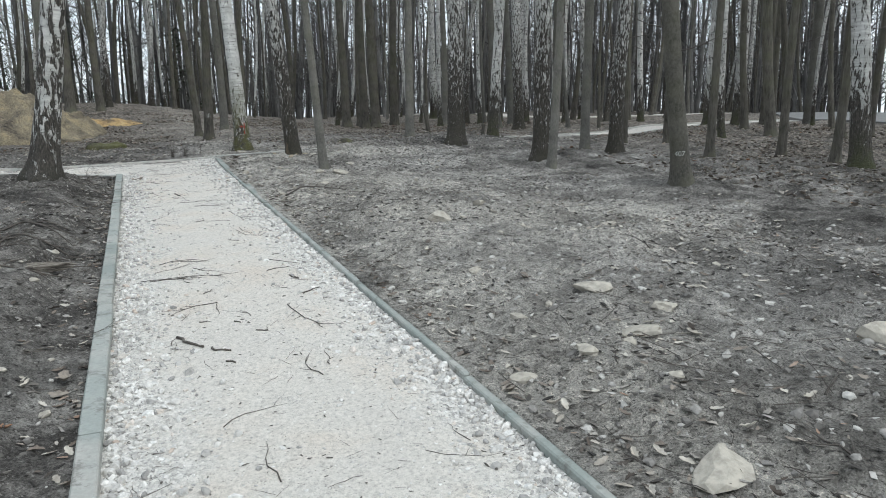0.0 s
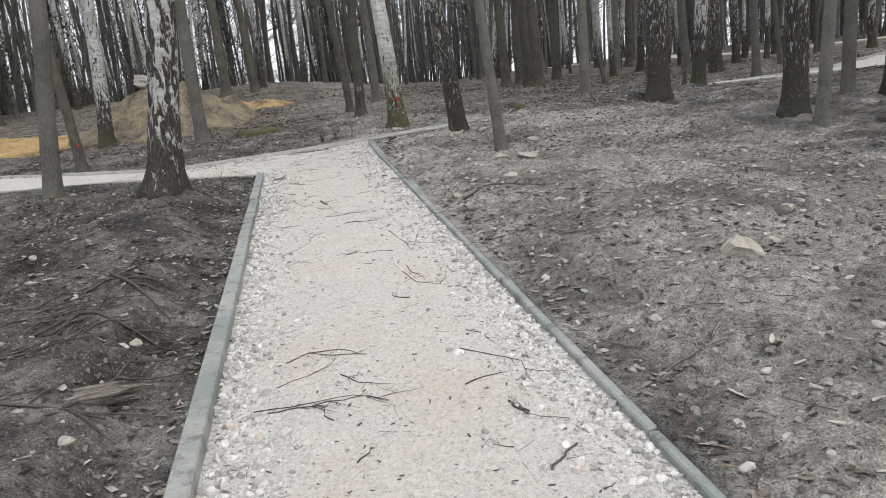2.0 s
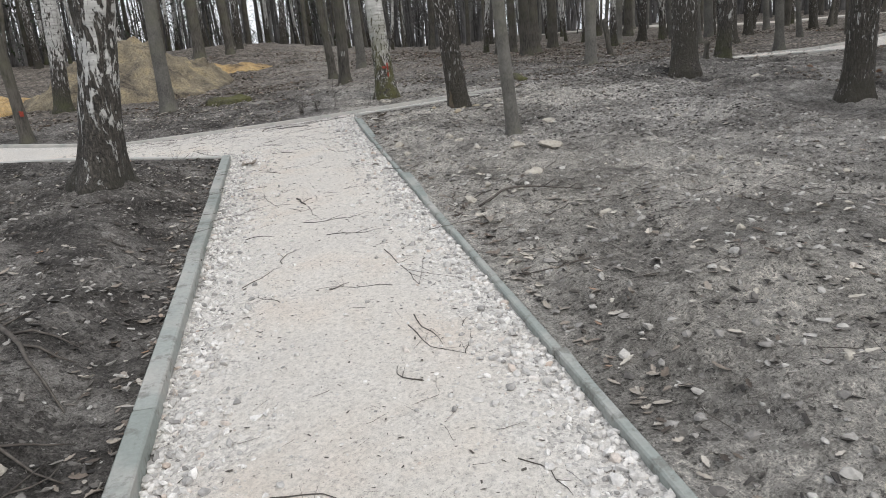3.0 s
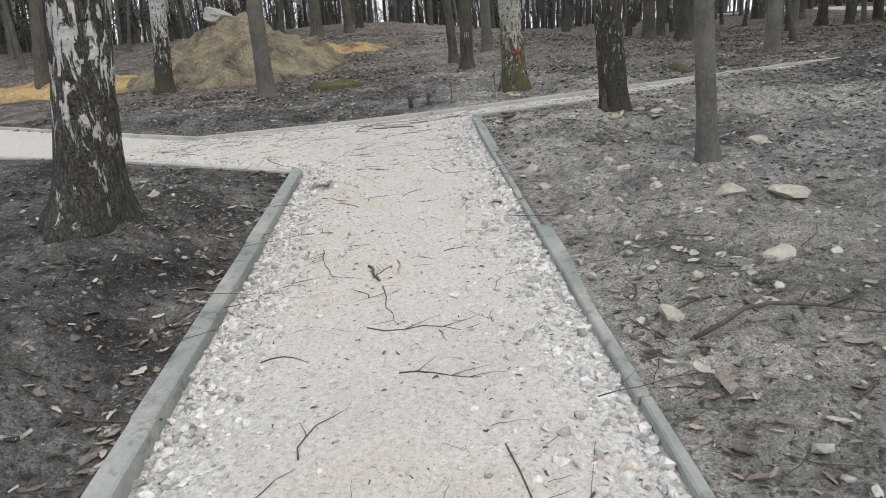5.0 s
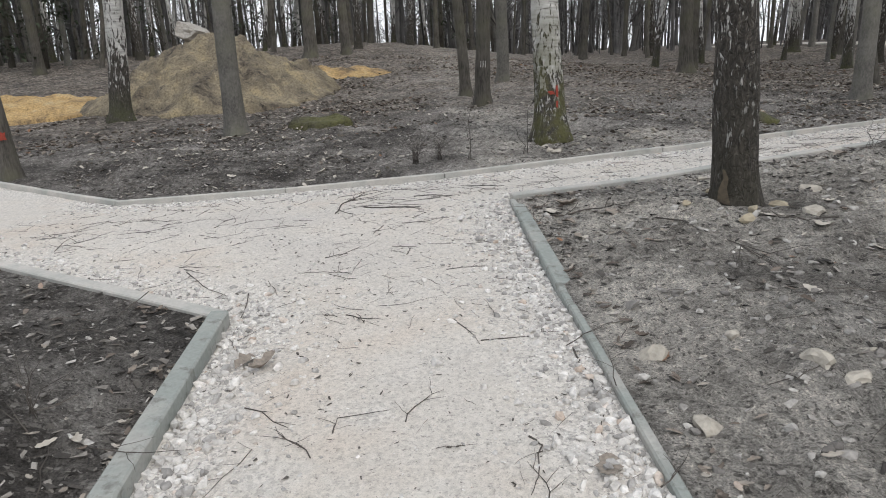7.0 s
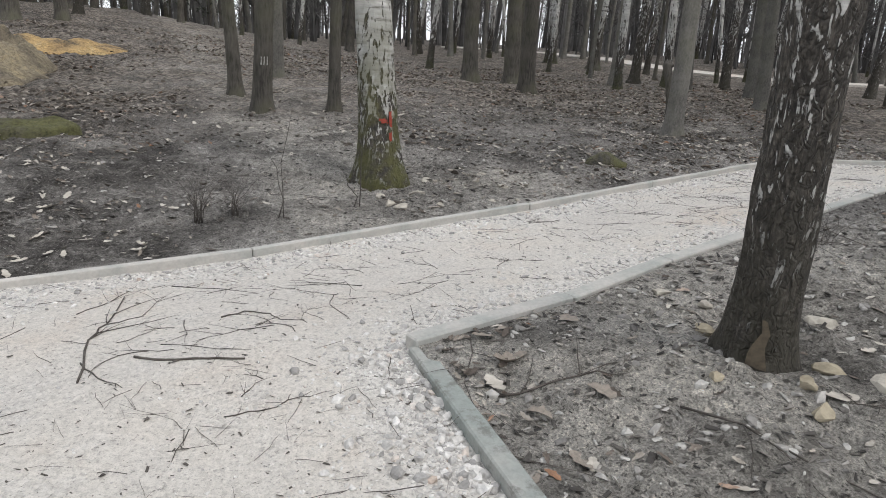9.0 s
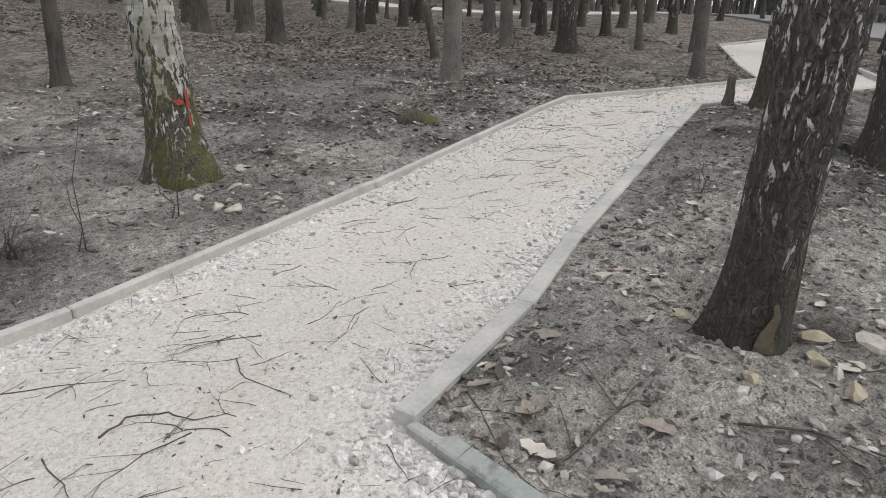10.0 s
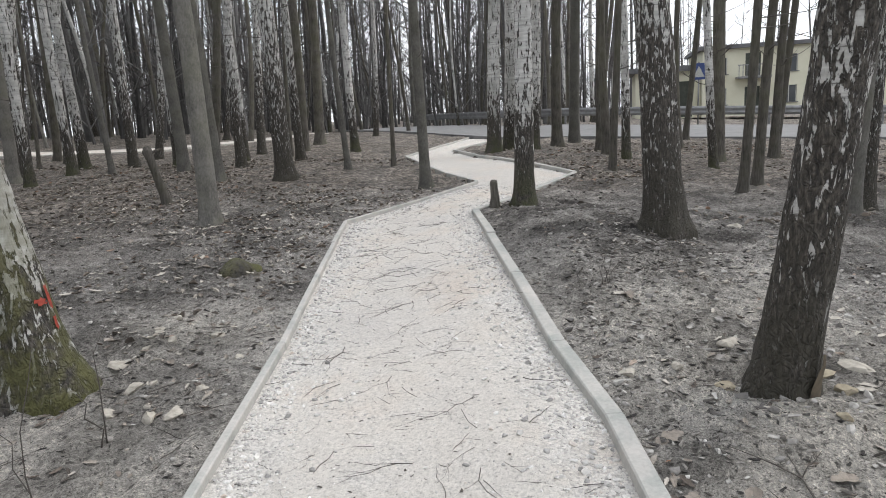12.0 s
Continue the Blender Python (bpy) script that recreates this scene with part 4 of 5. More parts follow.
def far_woods():
    """Trunks and bare twigs of the wood beyond, too many to count."""
    protos = []
    for k in range(10):
        r = random.Random(300 + k)
        b = Build()
        h = r.uniform(15, 21)
        d = r.uniform(0.13, 0.3)
        lean = (r.uniform(-0.08, 0.08), r.uniform(-0.08, 0.08))
        zs = [-1.0, 0, 0.4, 3, 7, 11, h]
        b.tube([(lean[0] * z + 0.12 * math.sin(z * 0.4 + k), lean[1] * z + 0.1 * math.sin(z * 0.5 + 2 * k), z) for z in zs], [d * 0.62, d * 0.62, d * 0.52, d * 0.46, d * 0.36, d * 0.22, 0.02], 6, False)
        for _ in range(23):
            z = r.uniform(2.0, h * 0.97) if r.random() < 0.85 else r.uniform(0.5, 3)
            a = r.uniform(0, 6.28)
            length = r.uniform(0.8, 3.0)
            p = Vector((lean[0] * z, lean[1] * z, z))
            dr = Vector((math.cos(a), math.sin(a), r.uniform(0.2, 1.2))).normalized()
            q = p + dr * length * 0.5 + Vector((0, 0, r.uniform(-0.1, 0.2)))
            e = q + (dr + Vector((r.uniform(-0.5, 0.5), r.uniform(-0.5, 0.5), 0.3))).normalized() * length * 0.6
            b.tube([p, q, e], [0.035, 0.026, 0.008], 3, False)
            for _ in range(2):
                e2 = q + (dr + Vector((r.uniform(-1, 1), r.uniform(-1, 1), r.uniform(-0.2, 0.8)))).normalized() * length * 0.5
                b.tube([q, e2], [0.02, 0.007], 3, False)
        protos.append((np.array(b.v), b.f))
    for k in range(6):
        # thin saplings of the undergrowth
        r = random.Random(400 + k)
        b = Build()
        h = r.uniform(4, 9)
        lean = (r.uniform(-0.12, 0.12), r.uniform(-0.12, 0.12))
        b.tube([(lean[0] * z + 0.1 * math.sin(z), lean[1] * z + 0.1 * math.sin(1.3 * z + k), z) for z in (-0.5, 1, 2.5, 4.5, h)], [0.045, 0.04, 0.033, 0.022, 0.005], 4, False)
        for _ in range(22):
            z = r.uniform(0.8, h)
            p = Vector((lean[0] * z, lean[1] * z, z))
            q = p + Vector((r.uniform(-1, 1), r.uniform(-1, 1), r.uniform(0.1, 1.2))).normalized() * r.uniform(0.5, 1.8)
            b.tube([p, q], [0.016, 0.006], 3, False)
        protos.append((np.array(b.v), b.f))
    r = random.Random(9)
    verts, faces, base = [], [], 0
    made = 0
    while made < 2150:
        a = (r.uniform(0.12, 1.1), r.uniform(1.15, 2.35), r.uniform(-0.75, 3.2))[made % 3]
        rad = 36 + 68 * r.random() ** 0.9
        x, y = 3 + rad * math.cos(a), 10 + rad * math.sin(a)
        if near_road(x, y) or (28 < x < 74 and -12 < y < 15) or (-10 < x < 21 and y < 38):
            continue
        made += 1
        v, f = protos[r.randrange(len(protos))]
        ang, s = r.uniform(0, 6.28), r.uniform(0.8, 1.2)
        rot = np.array([[math.cos(ang), -math.sin(ang), 0], [math.sin(ang), math.cos(ang), 0], [0, 0, 1]])
        w = (v * s) @ rot.T + np.array([x, y, float(lie(x, y))])
        verts.append(w)
        faces.extend([tuple(i + base for i in q) for q in f])
        base += len(v)
    me = bpy.data.meshes.new("far_woods")
    me.from_pydata(np.concatenate(verts).tolist(), [], faces)
    me.materials.append(FARWOOD)
    me.update()
    tagged(new("far_woods", me), "dense bare winter wood of trunks and twigs", "woods", kind="stuff")


far_woods()


# ---- sand heap, boulder, mounds ----
def heap(name, label, category, cx, cy, sx, sy, height, material, seed, power=1.5):
    r = random.Random(seed)
    ph = [r.uniform(0, 6.28) for _ in range(6)]

    def zf(x, y):
        u = np.hypot((x - cx) / sx, (y - cy) / sy) + 0.04 * np.sin(3.1 * x + ph[0]) * np.sin(2.3 * y + ph[1]) + 0.06 * lattice(x, y, 1.4, seed + 5) + 0.04 * lattice(x, y, 3.5, seed + 6)
        core = np.clip(1 - u, -0.15, 1)
        z = height * np.sign(core) * np.abs(core) ** (1 / power) if power > 1 else height * core
        gully = 0.06 * np.sin(5.3 * x + ph[3] + 1.5 * np.sin(2.7 * y)) * np.sin(3.9 * y + ph[4]) * np.clip(core * 3, 0, 1)
        gully = gully + (0.1 * lattice(x, y, 0.9, seed) + 0.1 * np.abs(lattice(x, y, 2.2, seed + 1)) + 0.07 * lattice(x, y, 5, seed + 2) + 0.05 * np.abs(lattice(x, y, 10, seed + 3))) * np.clip(core * 4, 0, 1) * max(height, 0.45)
        return np.where(core > 0, lie(x, y) + z + gully, lie(x, y) - 0.25)

    keep = lambda x, y: np.hypot((x - cx) / sx, (y - cy) / sy) < 1.2
    ob = new(name, grid_mesh(name, np.arange(cx - sx * 1.2, cx + sx * 1.2, 0.05), np.arange(cy - sy * 1.2, cy + sy * 1.2, 0.05), zf, material, keep))
    return tagged(ob, label, category), zf


_, heap_z = heap("sand_mound", "heap of dug grey-yellow sand and soil", "heap", -3.95, 28.2, 3.0, 2.6, 1.5, SAND, 5, 1.12)
heap("sand_patch", "low spread of bright orange sand", "sand", -9.0, 28.0, 2.6, 1.7, 0.38, ORANGE_SAND, 6)
heap("sand_patch", "low pale yellow sand spill beside a tree", "sand", -1.35, 31.6, 1.6, 0.8, 0.16, ORANGE_SAND, 7)
heap("moss_hummock", "low mossy hummock with old leaves", "hummock", -0.9, 22.9, 0.55, 0.35, 0.13, MOSS, 8)
heap("moss_hummock", "small mossy hummock near the path edge", "hummock", 5.5, 19.95, 0.3, 0.2, 0.1, MOSS, 9)


def rock_mesh(seed, rough=0.3, cuts=2):
    bm = bmesh.new()
    bmesh.ops.create_icosphere(bm, subdivisions=cuts, radius=0.5)
    r = random.Random(seed)
    planes = [Vector((r.uniform(-1, 1), r.uniform(-1, 1), r.uniform(-0.3, 1))).normalized() for _ in range(6)]
    for v in bm.verts:
        for pl in planes:
            over = v.co.dot(pl) - 0.27
            if over > 0:
                v.co -= pl * over
        v.co += v.co.normalized() * r.uniform(-rough, rough) * 0.2
    me = bpy.data.meshes.new("stone")
    bm.to_mesh(me)
    bm.free()
    me.materials.append(ROCK)
    return me


boulder = tagged(new("boulder", rock_mesh(31, 0.2, 3)), "large pale angular boulder on top of the sand heap", "boulder")
boulder.matrix_basis = pose(-4.45, 28.3, float(heap_z(-4.45, 28.3)) + 0.14, 8, 14, 30) @ Matrix.Diagonal((1.15, 0.8, 0.48, 1))

ROCKS = [rock_mesh(40 + k) for k in range(8)]


def rock(x, y, size, flat=0.6, z=None, label="pale angular limestone lump half sunk in the soil"):
    ob = tagged(new("stone", rng.choice(ROCKS)), label, "stone", "loose stones beside the path")
    h = float(land(x, y)) if z is None else z
    ob.matrix_basis = pose(x, y, h + size * flat * 0.08, rng.uniform(-12, 12), rng.uniform(-12, 12), rng.uniform(0, 360)) @ Matrix.Diagonal((size, size * rng.uniform(0.6, 0.9), size * flat, 1))


for x, y, s, fl in ((2.8, 6.77, 0.34, 0.6), (3.55, 7.43, 0.28, 0.35), (2.75, 4.04, 0.3, 0.45), (1.69, 3.17, 0.17, 0.5), (2.09, 3.17, 0.18, 0.6), (2.58, 3.34, 0.35, 0.2), (3.02, 3.57, 0.2, 0.5), (2.06, 3.87, 0.15, 0.5), (2.24, 4.86, 0.16, 0.5),
                    (2.41, 4.06, 0.13, 0.5), (4.35, 5.97, 0.24, 0.4), (1.93, 1.99, 0.36, 0.26), (3.76, 2.63, 0.34, 0.6), (1.75, 10.17, 0.2, 0.45), (2.99, 11.51, 0.3, 0.35), (2.48, 10.67, 0.22, 0.5), (2.0, 10.53, 0.12, 0.5), (3.68, 13.3, 0.24, 0.4),
                    (2.36, 12.11, 0.18, 0.5), (2.63, 11.55, 0.22, 0.5), (-1.35, 12.75, 0.26, 0.6), (1.65, 13.16, 0.15, 0.7), (1.66, 12.58, 0.17, 0.7), (2.22, 12.88, 0.18, 0.45), (2.33, 12.75, 0.15, 0.5), (2.33, 18.8, 0.15, 0.8), (2.72, 19.2, 0.2, 0.3),
                    (3.0, 19.47, 0.24, 0.25), (3.31, 19.52, 0.13, 0.45), (3.65, 15.41, 0.2, 0.5), (2.98, 15.12, 0.15, 0.6), (3.09, 16.08, 0.16, 0.4), (3.17, 15.8, 0.13, 0.4), (3.32, 14.78, 0.22, 0.5), (7.77, 14.7, 0.26, 0.4), (-0.95, 6.1, 0.12, 0.6)):
    rock(x, y, s, fl)
for _ in range(46):
    x, y = rng.uniform(1.7, 5.5), rng.uniform(0.5, 15.5)
    rock(x, y, rng.uniform(0.05, 0.12), rng.uniform(0.4, 0.7), label="small pale stone lying on the soil")
for _ in range(24):
    x, y = rng.uniform(-3.5, -0.6), rng.uniform(1.5, 13.2)
    rock(x, y, rng.uniform(0.05, 0.12), rng.uniform(0.4, 0.7), label="small pale stone lying on the soil")
for _ in range(22):
    x = rng.uniform(1.5, 6)
    y = 17.7 + 0.3 * (x - 2) + rng.uniform(0.3, 1.5)
    if float(edge_distance(x, y)) > 0.15 and not bool(inside(x, y)):
        rock(x, y, rng.uniform(0.06, 0.16), rng.uniform(0.4, 0.6), label="small pale stone lying on the soil")


# ---- loose stones, leaves and twigs in the soil and gravel ----
def pebble_shapes(seed):
    r = random.Random(seed)
    shapes = []
    for _ in range(10):
        bm = bmesh.new()
        bmesh.ops.create_icosphere(bm, subdivisions=1, radius=0.5)
        cuts = [Vector((r.uniform(-1, 1), r.uniform(-1, 1), r.uniform(-0.4, 1))).normalized() for _ in range(4)]
        for v in bm.verts:
            v.co = v.co * r.uniform(0.75, 1.35)
            for c in cuts:
                over = v.co.dot(c) - 0.26
                if over > 0:
                    v.co -= c * over
        bm.verts.index_update()
        shapes.append((np.array([tuple(v.co) for v in bm.verts]), [tuple(w.index for w in f.verts) for f in bm.faces]))
        bm.free()
    return shapes


def scatter(name, label, category, shapes, spots, material):
    """spots: x, y, z, size, flatness, seed turn, tilt."""
    verts, faces, base = [], [], 0
    r = random.Random(len(spots))
    for x, y, z, s, fl in spots:
        v, f = shapes[r.randrange(len(shapes))]
        a = r.uniform(0, 6.28)
        tx, ty = r.uniform(-0.3, 0.3), r.uniform(-0.3, 0.3)
        w = v * np.array([s, s * r.uniform(0.6, 1.0), s * fl])
        w = np.stack([w[:, 0] * math.cos(a) - w[:, 1] * math.sin(a), w[:, 0] * math.sin(a) + w[:, 1] * math.cos(a), w[:, 2] + tx * w[:, 0] + ty * w[:, 1]], 1)
        verts.append(w + np.array([x, y, z]))
        faces.extend([tuple(i + base for i in q) for q in f])
        base += len(v)
    me = bpy.data.meshes.new(name)
    me.from_pydata(np.concatenate(verts).tolist(), [], faces)
    me.materials.append(material)
    me.update()
    return tagged(new(name, me), label, category, kind="stuff")


PEBBLES = pebble_shapes(3)
nr = np.random.RandomState(8)


def field(count, x0, x1, y0, y1, on_path, near=None, clump_scale=0.0):
    """Random spots on or off the path; near: mean distance from the edge boards."""
    out = []
    while len(out) < count:
        xs, ys = nr.uniform(x0, x1, 6000), nr.uniform(y0, y1, 6000)
        d = edge_distance(xs, ys)
        ok = (inside(xs, ys) == on_path) & (d > 0.06)
        if clump_scale:
            ok &= nr.random_sample(len(xs)) < np.clip(0.5 + 1.1 * lattice(xs, ys, clump_scale, 77) + 0.5 * lattice(xs, ys, clump_scale * 3.3, 78), 0.04, 1)
        if near is not None:
            ok &= nr.random_sample(len(xs)) < np.exp(-d / near)
        out.extend(zip(xs[ok], ys[ok]))
    return np.array(out[:count])


def spots_for(xy, zf, lo, hi, fl, sink=0.15, skew=2.0):
    z = zf(xy[:, 0], xy[:, 1])
    s = lo + (hi - lo) * nr.random_sample(len(xy)) ** skew
    f = nr.uniform(fl[0], fl[1], len(xy))
    return list(zip(xy[:, 0], xy[:, 1], z + s * f * (0.5 - sink) * 0.6, s, f))


chips = spots_for(field(9000, -0.5, 1.5, 1.0, 16, True, 0.12), gravel_height, 0.014, 0.07, (0.4, 0.85), 0.22, 2.2)
chips += spots_for(field(9000, -0.5, 1.5, 1.0, 16, True, 0.4), gravel_height, 0.007, 0.03, (0.3, 0.55), 0.35, 2.4)
chips += spots_for(field(7000, -3, 12, 13.5, 21, True, 0.16), gravel_height, 0.012, 0.055, (0.4, 0.75), 0.25)
chips += spots_for(field(6500, -3, 12, 13.5, 21, True, 0.6), gravel_height, 0.007, 0.026, (0.3, 0.55), 0.35, 2.4)
scatter("gravel", "loose white and pinkish crushed limestone", "gravel", PEBBLES, chips, CHIPS)
peb = spots_for(field(8500, 1.5, 6.5, 0.5, 16.5, False), land, 0.01, 0.08, (0.35, 0.7), 0.25, 2.6)
peb += spots_for(field(2600, -5, -0.5, 0.5, 14, False), land, 0.015, 0.06, (0.35, 0.7), 0.25, 2.6)
peb += spots_for(field(2400, -4, 11, 14, 24, False), land, 0.015, 0.06, (0.35, 0.7), 0.25, 2.6)
scatter("pebbles", "small grey and pale pebbles in the soil", "pebbles", PEBBLES, peb, PEBBLE)


def flake_shapes():
    r = random.Random(15)
    out = []
    for _ in range(9):
        w = r.uniform(0.12, 0.45)
        v = [(-0.5, -w * r.uniform(0.5, 1), r.uniform(0, 0.25)), (0.5, -w * r.uniform(0.3, 1), r.uniform(0, 0.25)), (0.55, w * r.uniform(0.3, 1), r.uniform(0, 0.3)), (-0.45, w * r.uniform(0.5, 1), r.uniform(0, 0.3)), (0, r.uniform(-0.1, 0.1), r.uniform(0.1, 0.35)), (0, 0, -0.12)]
        out.append((np.array(v), [(0, 1, 4), (1, 2, 4), (2, 3, 4), (3, 0, 4), (1, 0, 5), (2, 1, 5), (3, 2, 5), (0, 3, 5)]))
    return out


FLAKES = flake_shapes()
bits = spots_for(field(15000, 1.5, 6.5, 0.5, 16.5, False, None, 0.9), land, 0.008, 0.06, (0.3, 1.0), 0.3, 2.6)
bits += spots_for(field(9500, -4.5, -0.5, 0.5, 14, False, None, 0.9), land, 0.01, 0.07, (0.3, 1.0), 0.3, 2.4)
bits += spots_for(field(12000, -4, 11, 13.5, 25, False, None, 0.7), land, 0.01, 0.07, (0.3, 1.0), 0.3, 2.4)
scatter("forest_debris", "dark bark bits and broken leaf fragments", "debris", FLAKES, bits, DEBRIS)
crumbs_on_path = spots_for(field(2600, -0.5, 1.5, 1.0, 16, True), gravel_height, 0.006, 0.03, (0.3, 0.6), 0.2, 2.5) + spots_for(field(2600, -3, 12, 13.8, 20, True), gravel_height, 0.006, 0.03, (0.3, 0.6), 0.2, 2.5)
scatter("path_debris", "small dark bits of bark on the gravel", "debris", FLAKES, crumbs_on_path, TWIG)


def leaf_shapes():
    """Curled oak leaves: a lobed outline about a midrib, bent and cupped."""
    r = random.Random(21)
    shapes = []
    for _ in range(8):
        n = 7
        curl, cup, twist = r.uniform(-0.5, 0.9), r.uniform(0.1, 0.9), r.uniform(-0.4, 0.4)
        v, f = [], []
        for i in range(n):
            u = i / (n - 1)
            w = 0.3 * math.sin(math.pi * min(1, u * 0.95 + 0.05)) ** 0.7 * (1.0 if i % 2 else 0.62)
            z0 = curl * (u - 0.5) ** 2
            v += [(u - 0.5, -w, z0 + cup * w + twist * w * (u - 0.5)), (u - 0.5, 0, z0), (u - 0.5, w, z0 + cup * w - twist * w * (u - 0.5))]
        for i in range(n - 1):
            a = 3 * i
            f += [(a, a + 1, a + 4, a + 3), (a + 1, a + 2, a + 5, a + 4)]
        shapes.append((np.array(v), f))
    return shapes


LEAVES = leaf_shapes()


def simple_leaves():
    r = random.Random(33)
    out = []
    for _ in range(8):
        w, c, t = r.uniform(0.22, 0.4), r.uniform(0.05, 0.4), r.uniform(-0.3, 0.3)
        v = [(-0.5, 0, 0.05), (-0.1, -w, c + t * 0.2), (-0.05, 0, 0), (-0.1, w, c), (0.35, -w * 0.6, c * 0.7), (0.3, w * 0.7, c - t * 0.3), (0.55, 0, r.uniform(0, 0.3))]
        out.append((np.array(v), [(0, 1, 2), (0, 2, 3), (1, 4, 2), (2, 5, 3), (4, 6, 2), (2, 6, 5)]))
    return out


FLAT_LEAVES = simple_leaves()


def leaf_spots(xy, lo=0.03, hi=0.085):
    z = land(xy[:, 0], xy[:, 1])
    s = nr.uniform(lo, hi, len(xy))
    return list(zip(xy[:, 0], xy[:, 1], z + 0.008, s, nr.uniform(0.5, 1.2, len(xy))))


litter = leaf_spots(field(1300, 1.5, 7, 0.5, 16.5, False, None, 0.8)) + leaf_spots(field(600, -5, -0.5, 0.5, 14, False, None, 0.8)) + leaf_spots(field(650, -1.0, 2.1, 0.5, 16.5, False, 0.1))
litter += leaf_spots(field(1800, -4, 12, 18.5, 24, False, None, 0.5), 0.04, 0.09) + leaf_spots(field(500, -3, 8, 14, 20, False))
carpet = leaf_spots(field(13000, -7, 17, 21, 36, False, None, 0.45), 0.05, 0.11) + leaf_spots(field(5000, 8, 20, 4, 19, False, None, 0.45), 0.05, 0.11) + leaf_spots(field(1200, 3, 12, 19, 23, False, None, 0.6), 0.04, 0.09)
scatter("leaf_carpet", "thick carpet of pale brown fallen leaves", "leaf litter", FLAT_LEAVES, carpet, LEAF)
pale = leaf_spots(field(420, 1.5, 7, 0.5, 16.5, False, None, 0.8), 0.05, 0.11) + leaf_spots(field(220, -5, -0.5, 0.5, 14, False, None, 0.8), 0.05, 0.11) + leaf_spots(field(750, -4, 12, 17.5, 25, False, None, 0.6), 0.06, 0.13)
scatter("bleached_leaves", "scattered bleached pale oak leaves", "leaf litter", LEAVES, pale, PALE_LEAF)
scatter("leaf_litter", "scattered dry brown and pale oak leaves", "leaf litter", LEAVES, litter, LEAF)


def big_leaf(x, y, size, z, material=LEAF):
    v, f = LEAVES[rng.randrange(len(LEAVES))]
    b = Build()
    b.add([tuple(p * size) for p in v], f)
    ob = tagged(b.thing("dry_leaf", material), "large curled dry oak leaf on the ground", "leaf", "fallen leaves by the path")
    ob.matrix_basis = pose(x, y, z + 0.012, rng.uniform(-10, 10), rng.uniform(-10, 10), rng.uniform(0, 360))


for x, y in ((1.26, 12.45), (-0.19, 13.47), (-0.1, 13.4)):
    big_leaf(x, y, 0.17, float(gravel_height(x, y)))
big_leaf(3.22, 14.54, 0.22, float(land(3.22, 14.54)), PALE_LEAF)
big_leaf(3.02, 14.82, 0.18, float(land(3.02, 14.82)), PALE_LEAF)
big_leaf(4.25, 16.1, 0.13, float(land(4.25, 16.1)), PALE_LEAF)
for x, y in ( (1.82, 15.61), (4.23, 16.04), (2.05, 15.2), (2.3, 15.9), (1.75, 14.9), (-0.6, 4.2), (-0.62, 4.0), (2.3, 9.7), (1.72, 9.6)):
    big_leaf(x, y, rng.uniform(0.12, 0.19), float(land(x, y)))


def twig(x, y, angle, length, radius, zf, side=3, wander=0.3, bare=False):
    b = Build()
    n = 6
    a, px, py = radians(angle), x - math.cos(radians(angle)) * length / 2, y - math.sin(radians(angle)) * length / 2
    pts, dirs = [], []
    for i in range(n):
        pts.append((px - x, py - y))
        dirs.append(a)
        a += rng.uniform(-wander, wander)
        px += math.cos(a) * length / (n - 1)
        py += math.sin(a) * length / (n - 1)
    z0 = float(zf(x, y))

    def lift(p, extra=0.0):
        return (p[0], p[1], float(zf(x + p[0], y + p[1])) - z0 + radius * 0.8 + extra)

    b.tube([lift(p) for p in pts], [radius * (1 - 0.75 * i / (n - 1)) if not bare else radius for i in range(n)], 5)
    ob = tagged(b.thing("twig", TWIG), "thin dark broken twig lying on the ground", "twig", "fallen twigs")
    for _ in range(side):
        i = rng.randrange(1, n - 1)
        aa = dirs[i] + rng.choice((-1, 1)) * rng.uniform(0.4, 1.0)
        ln = length * rng.uniform(0.2, 0.5)
        q, out = pts[i], []
        for k in range(4):
            out.append(lift(q, 0.006 * k))
            aa += rng.uniform(-0.3, 0.3)
            q = (q[0] + math.cos(aa) * ln / 3, q[1] + math.sin(aa) * ln / 3)
        shoot = Build()
        shoot.tube(out, [radius * 0.55, radius * 0.45, radius * 0.35, radius * 0.15], 4)
        shoot.thing("side_shoot", TWIG, ob)
    ob.matrix_basis = pose(x, y, z0)
    return ob


def span(x0, y0, x1, y1, radius, zf=gravel_height, side=2, wander=0.25, bare=False):
    twig((x0 + x1) / 2, (y0 + y1) / 2, math.degrees(math.atan2(y1 - y0, x1 - x0)), math.hypot(x1 - x0, y1 - y0), radius, zf, side, wander, bare)


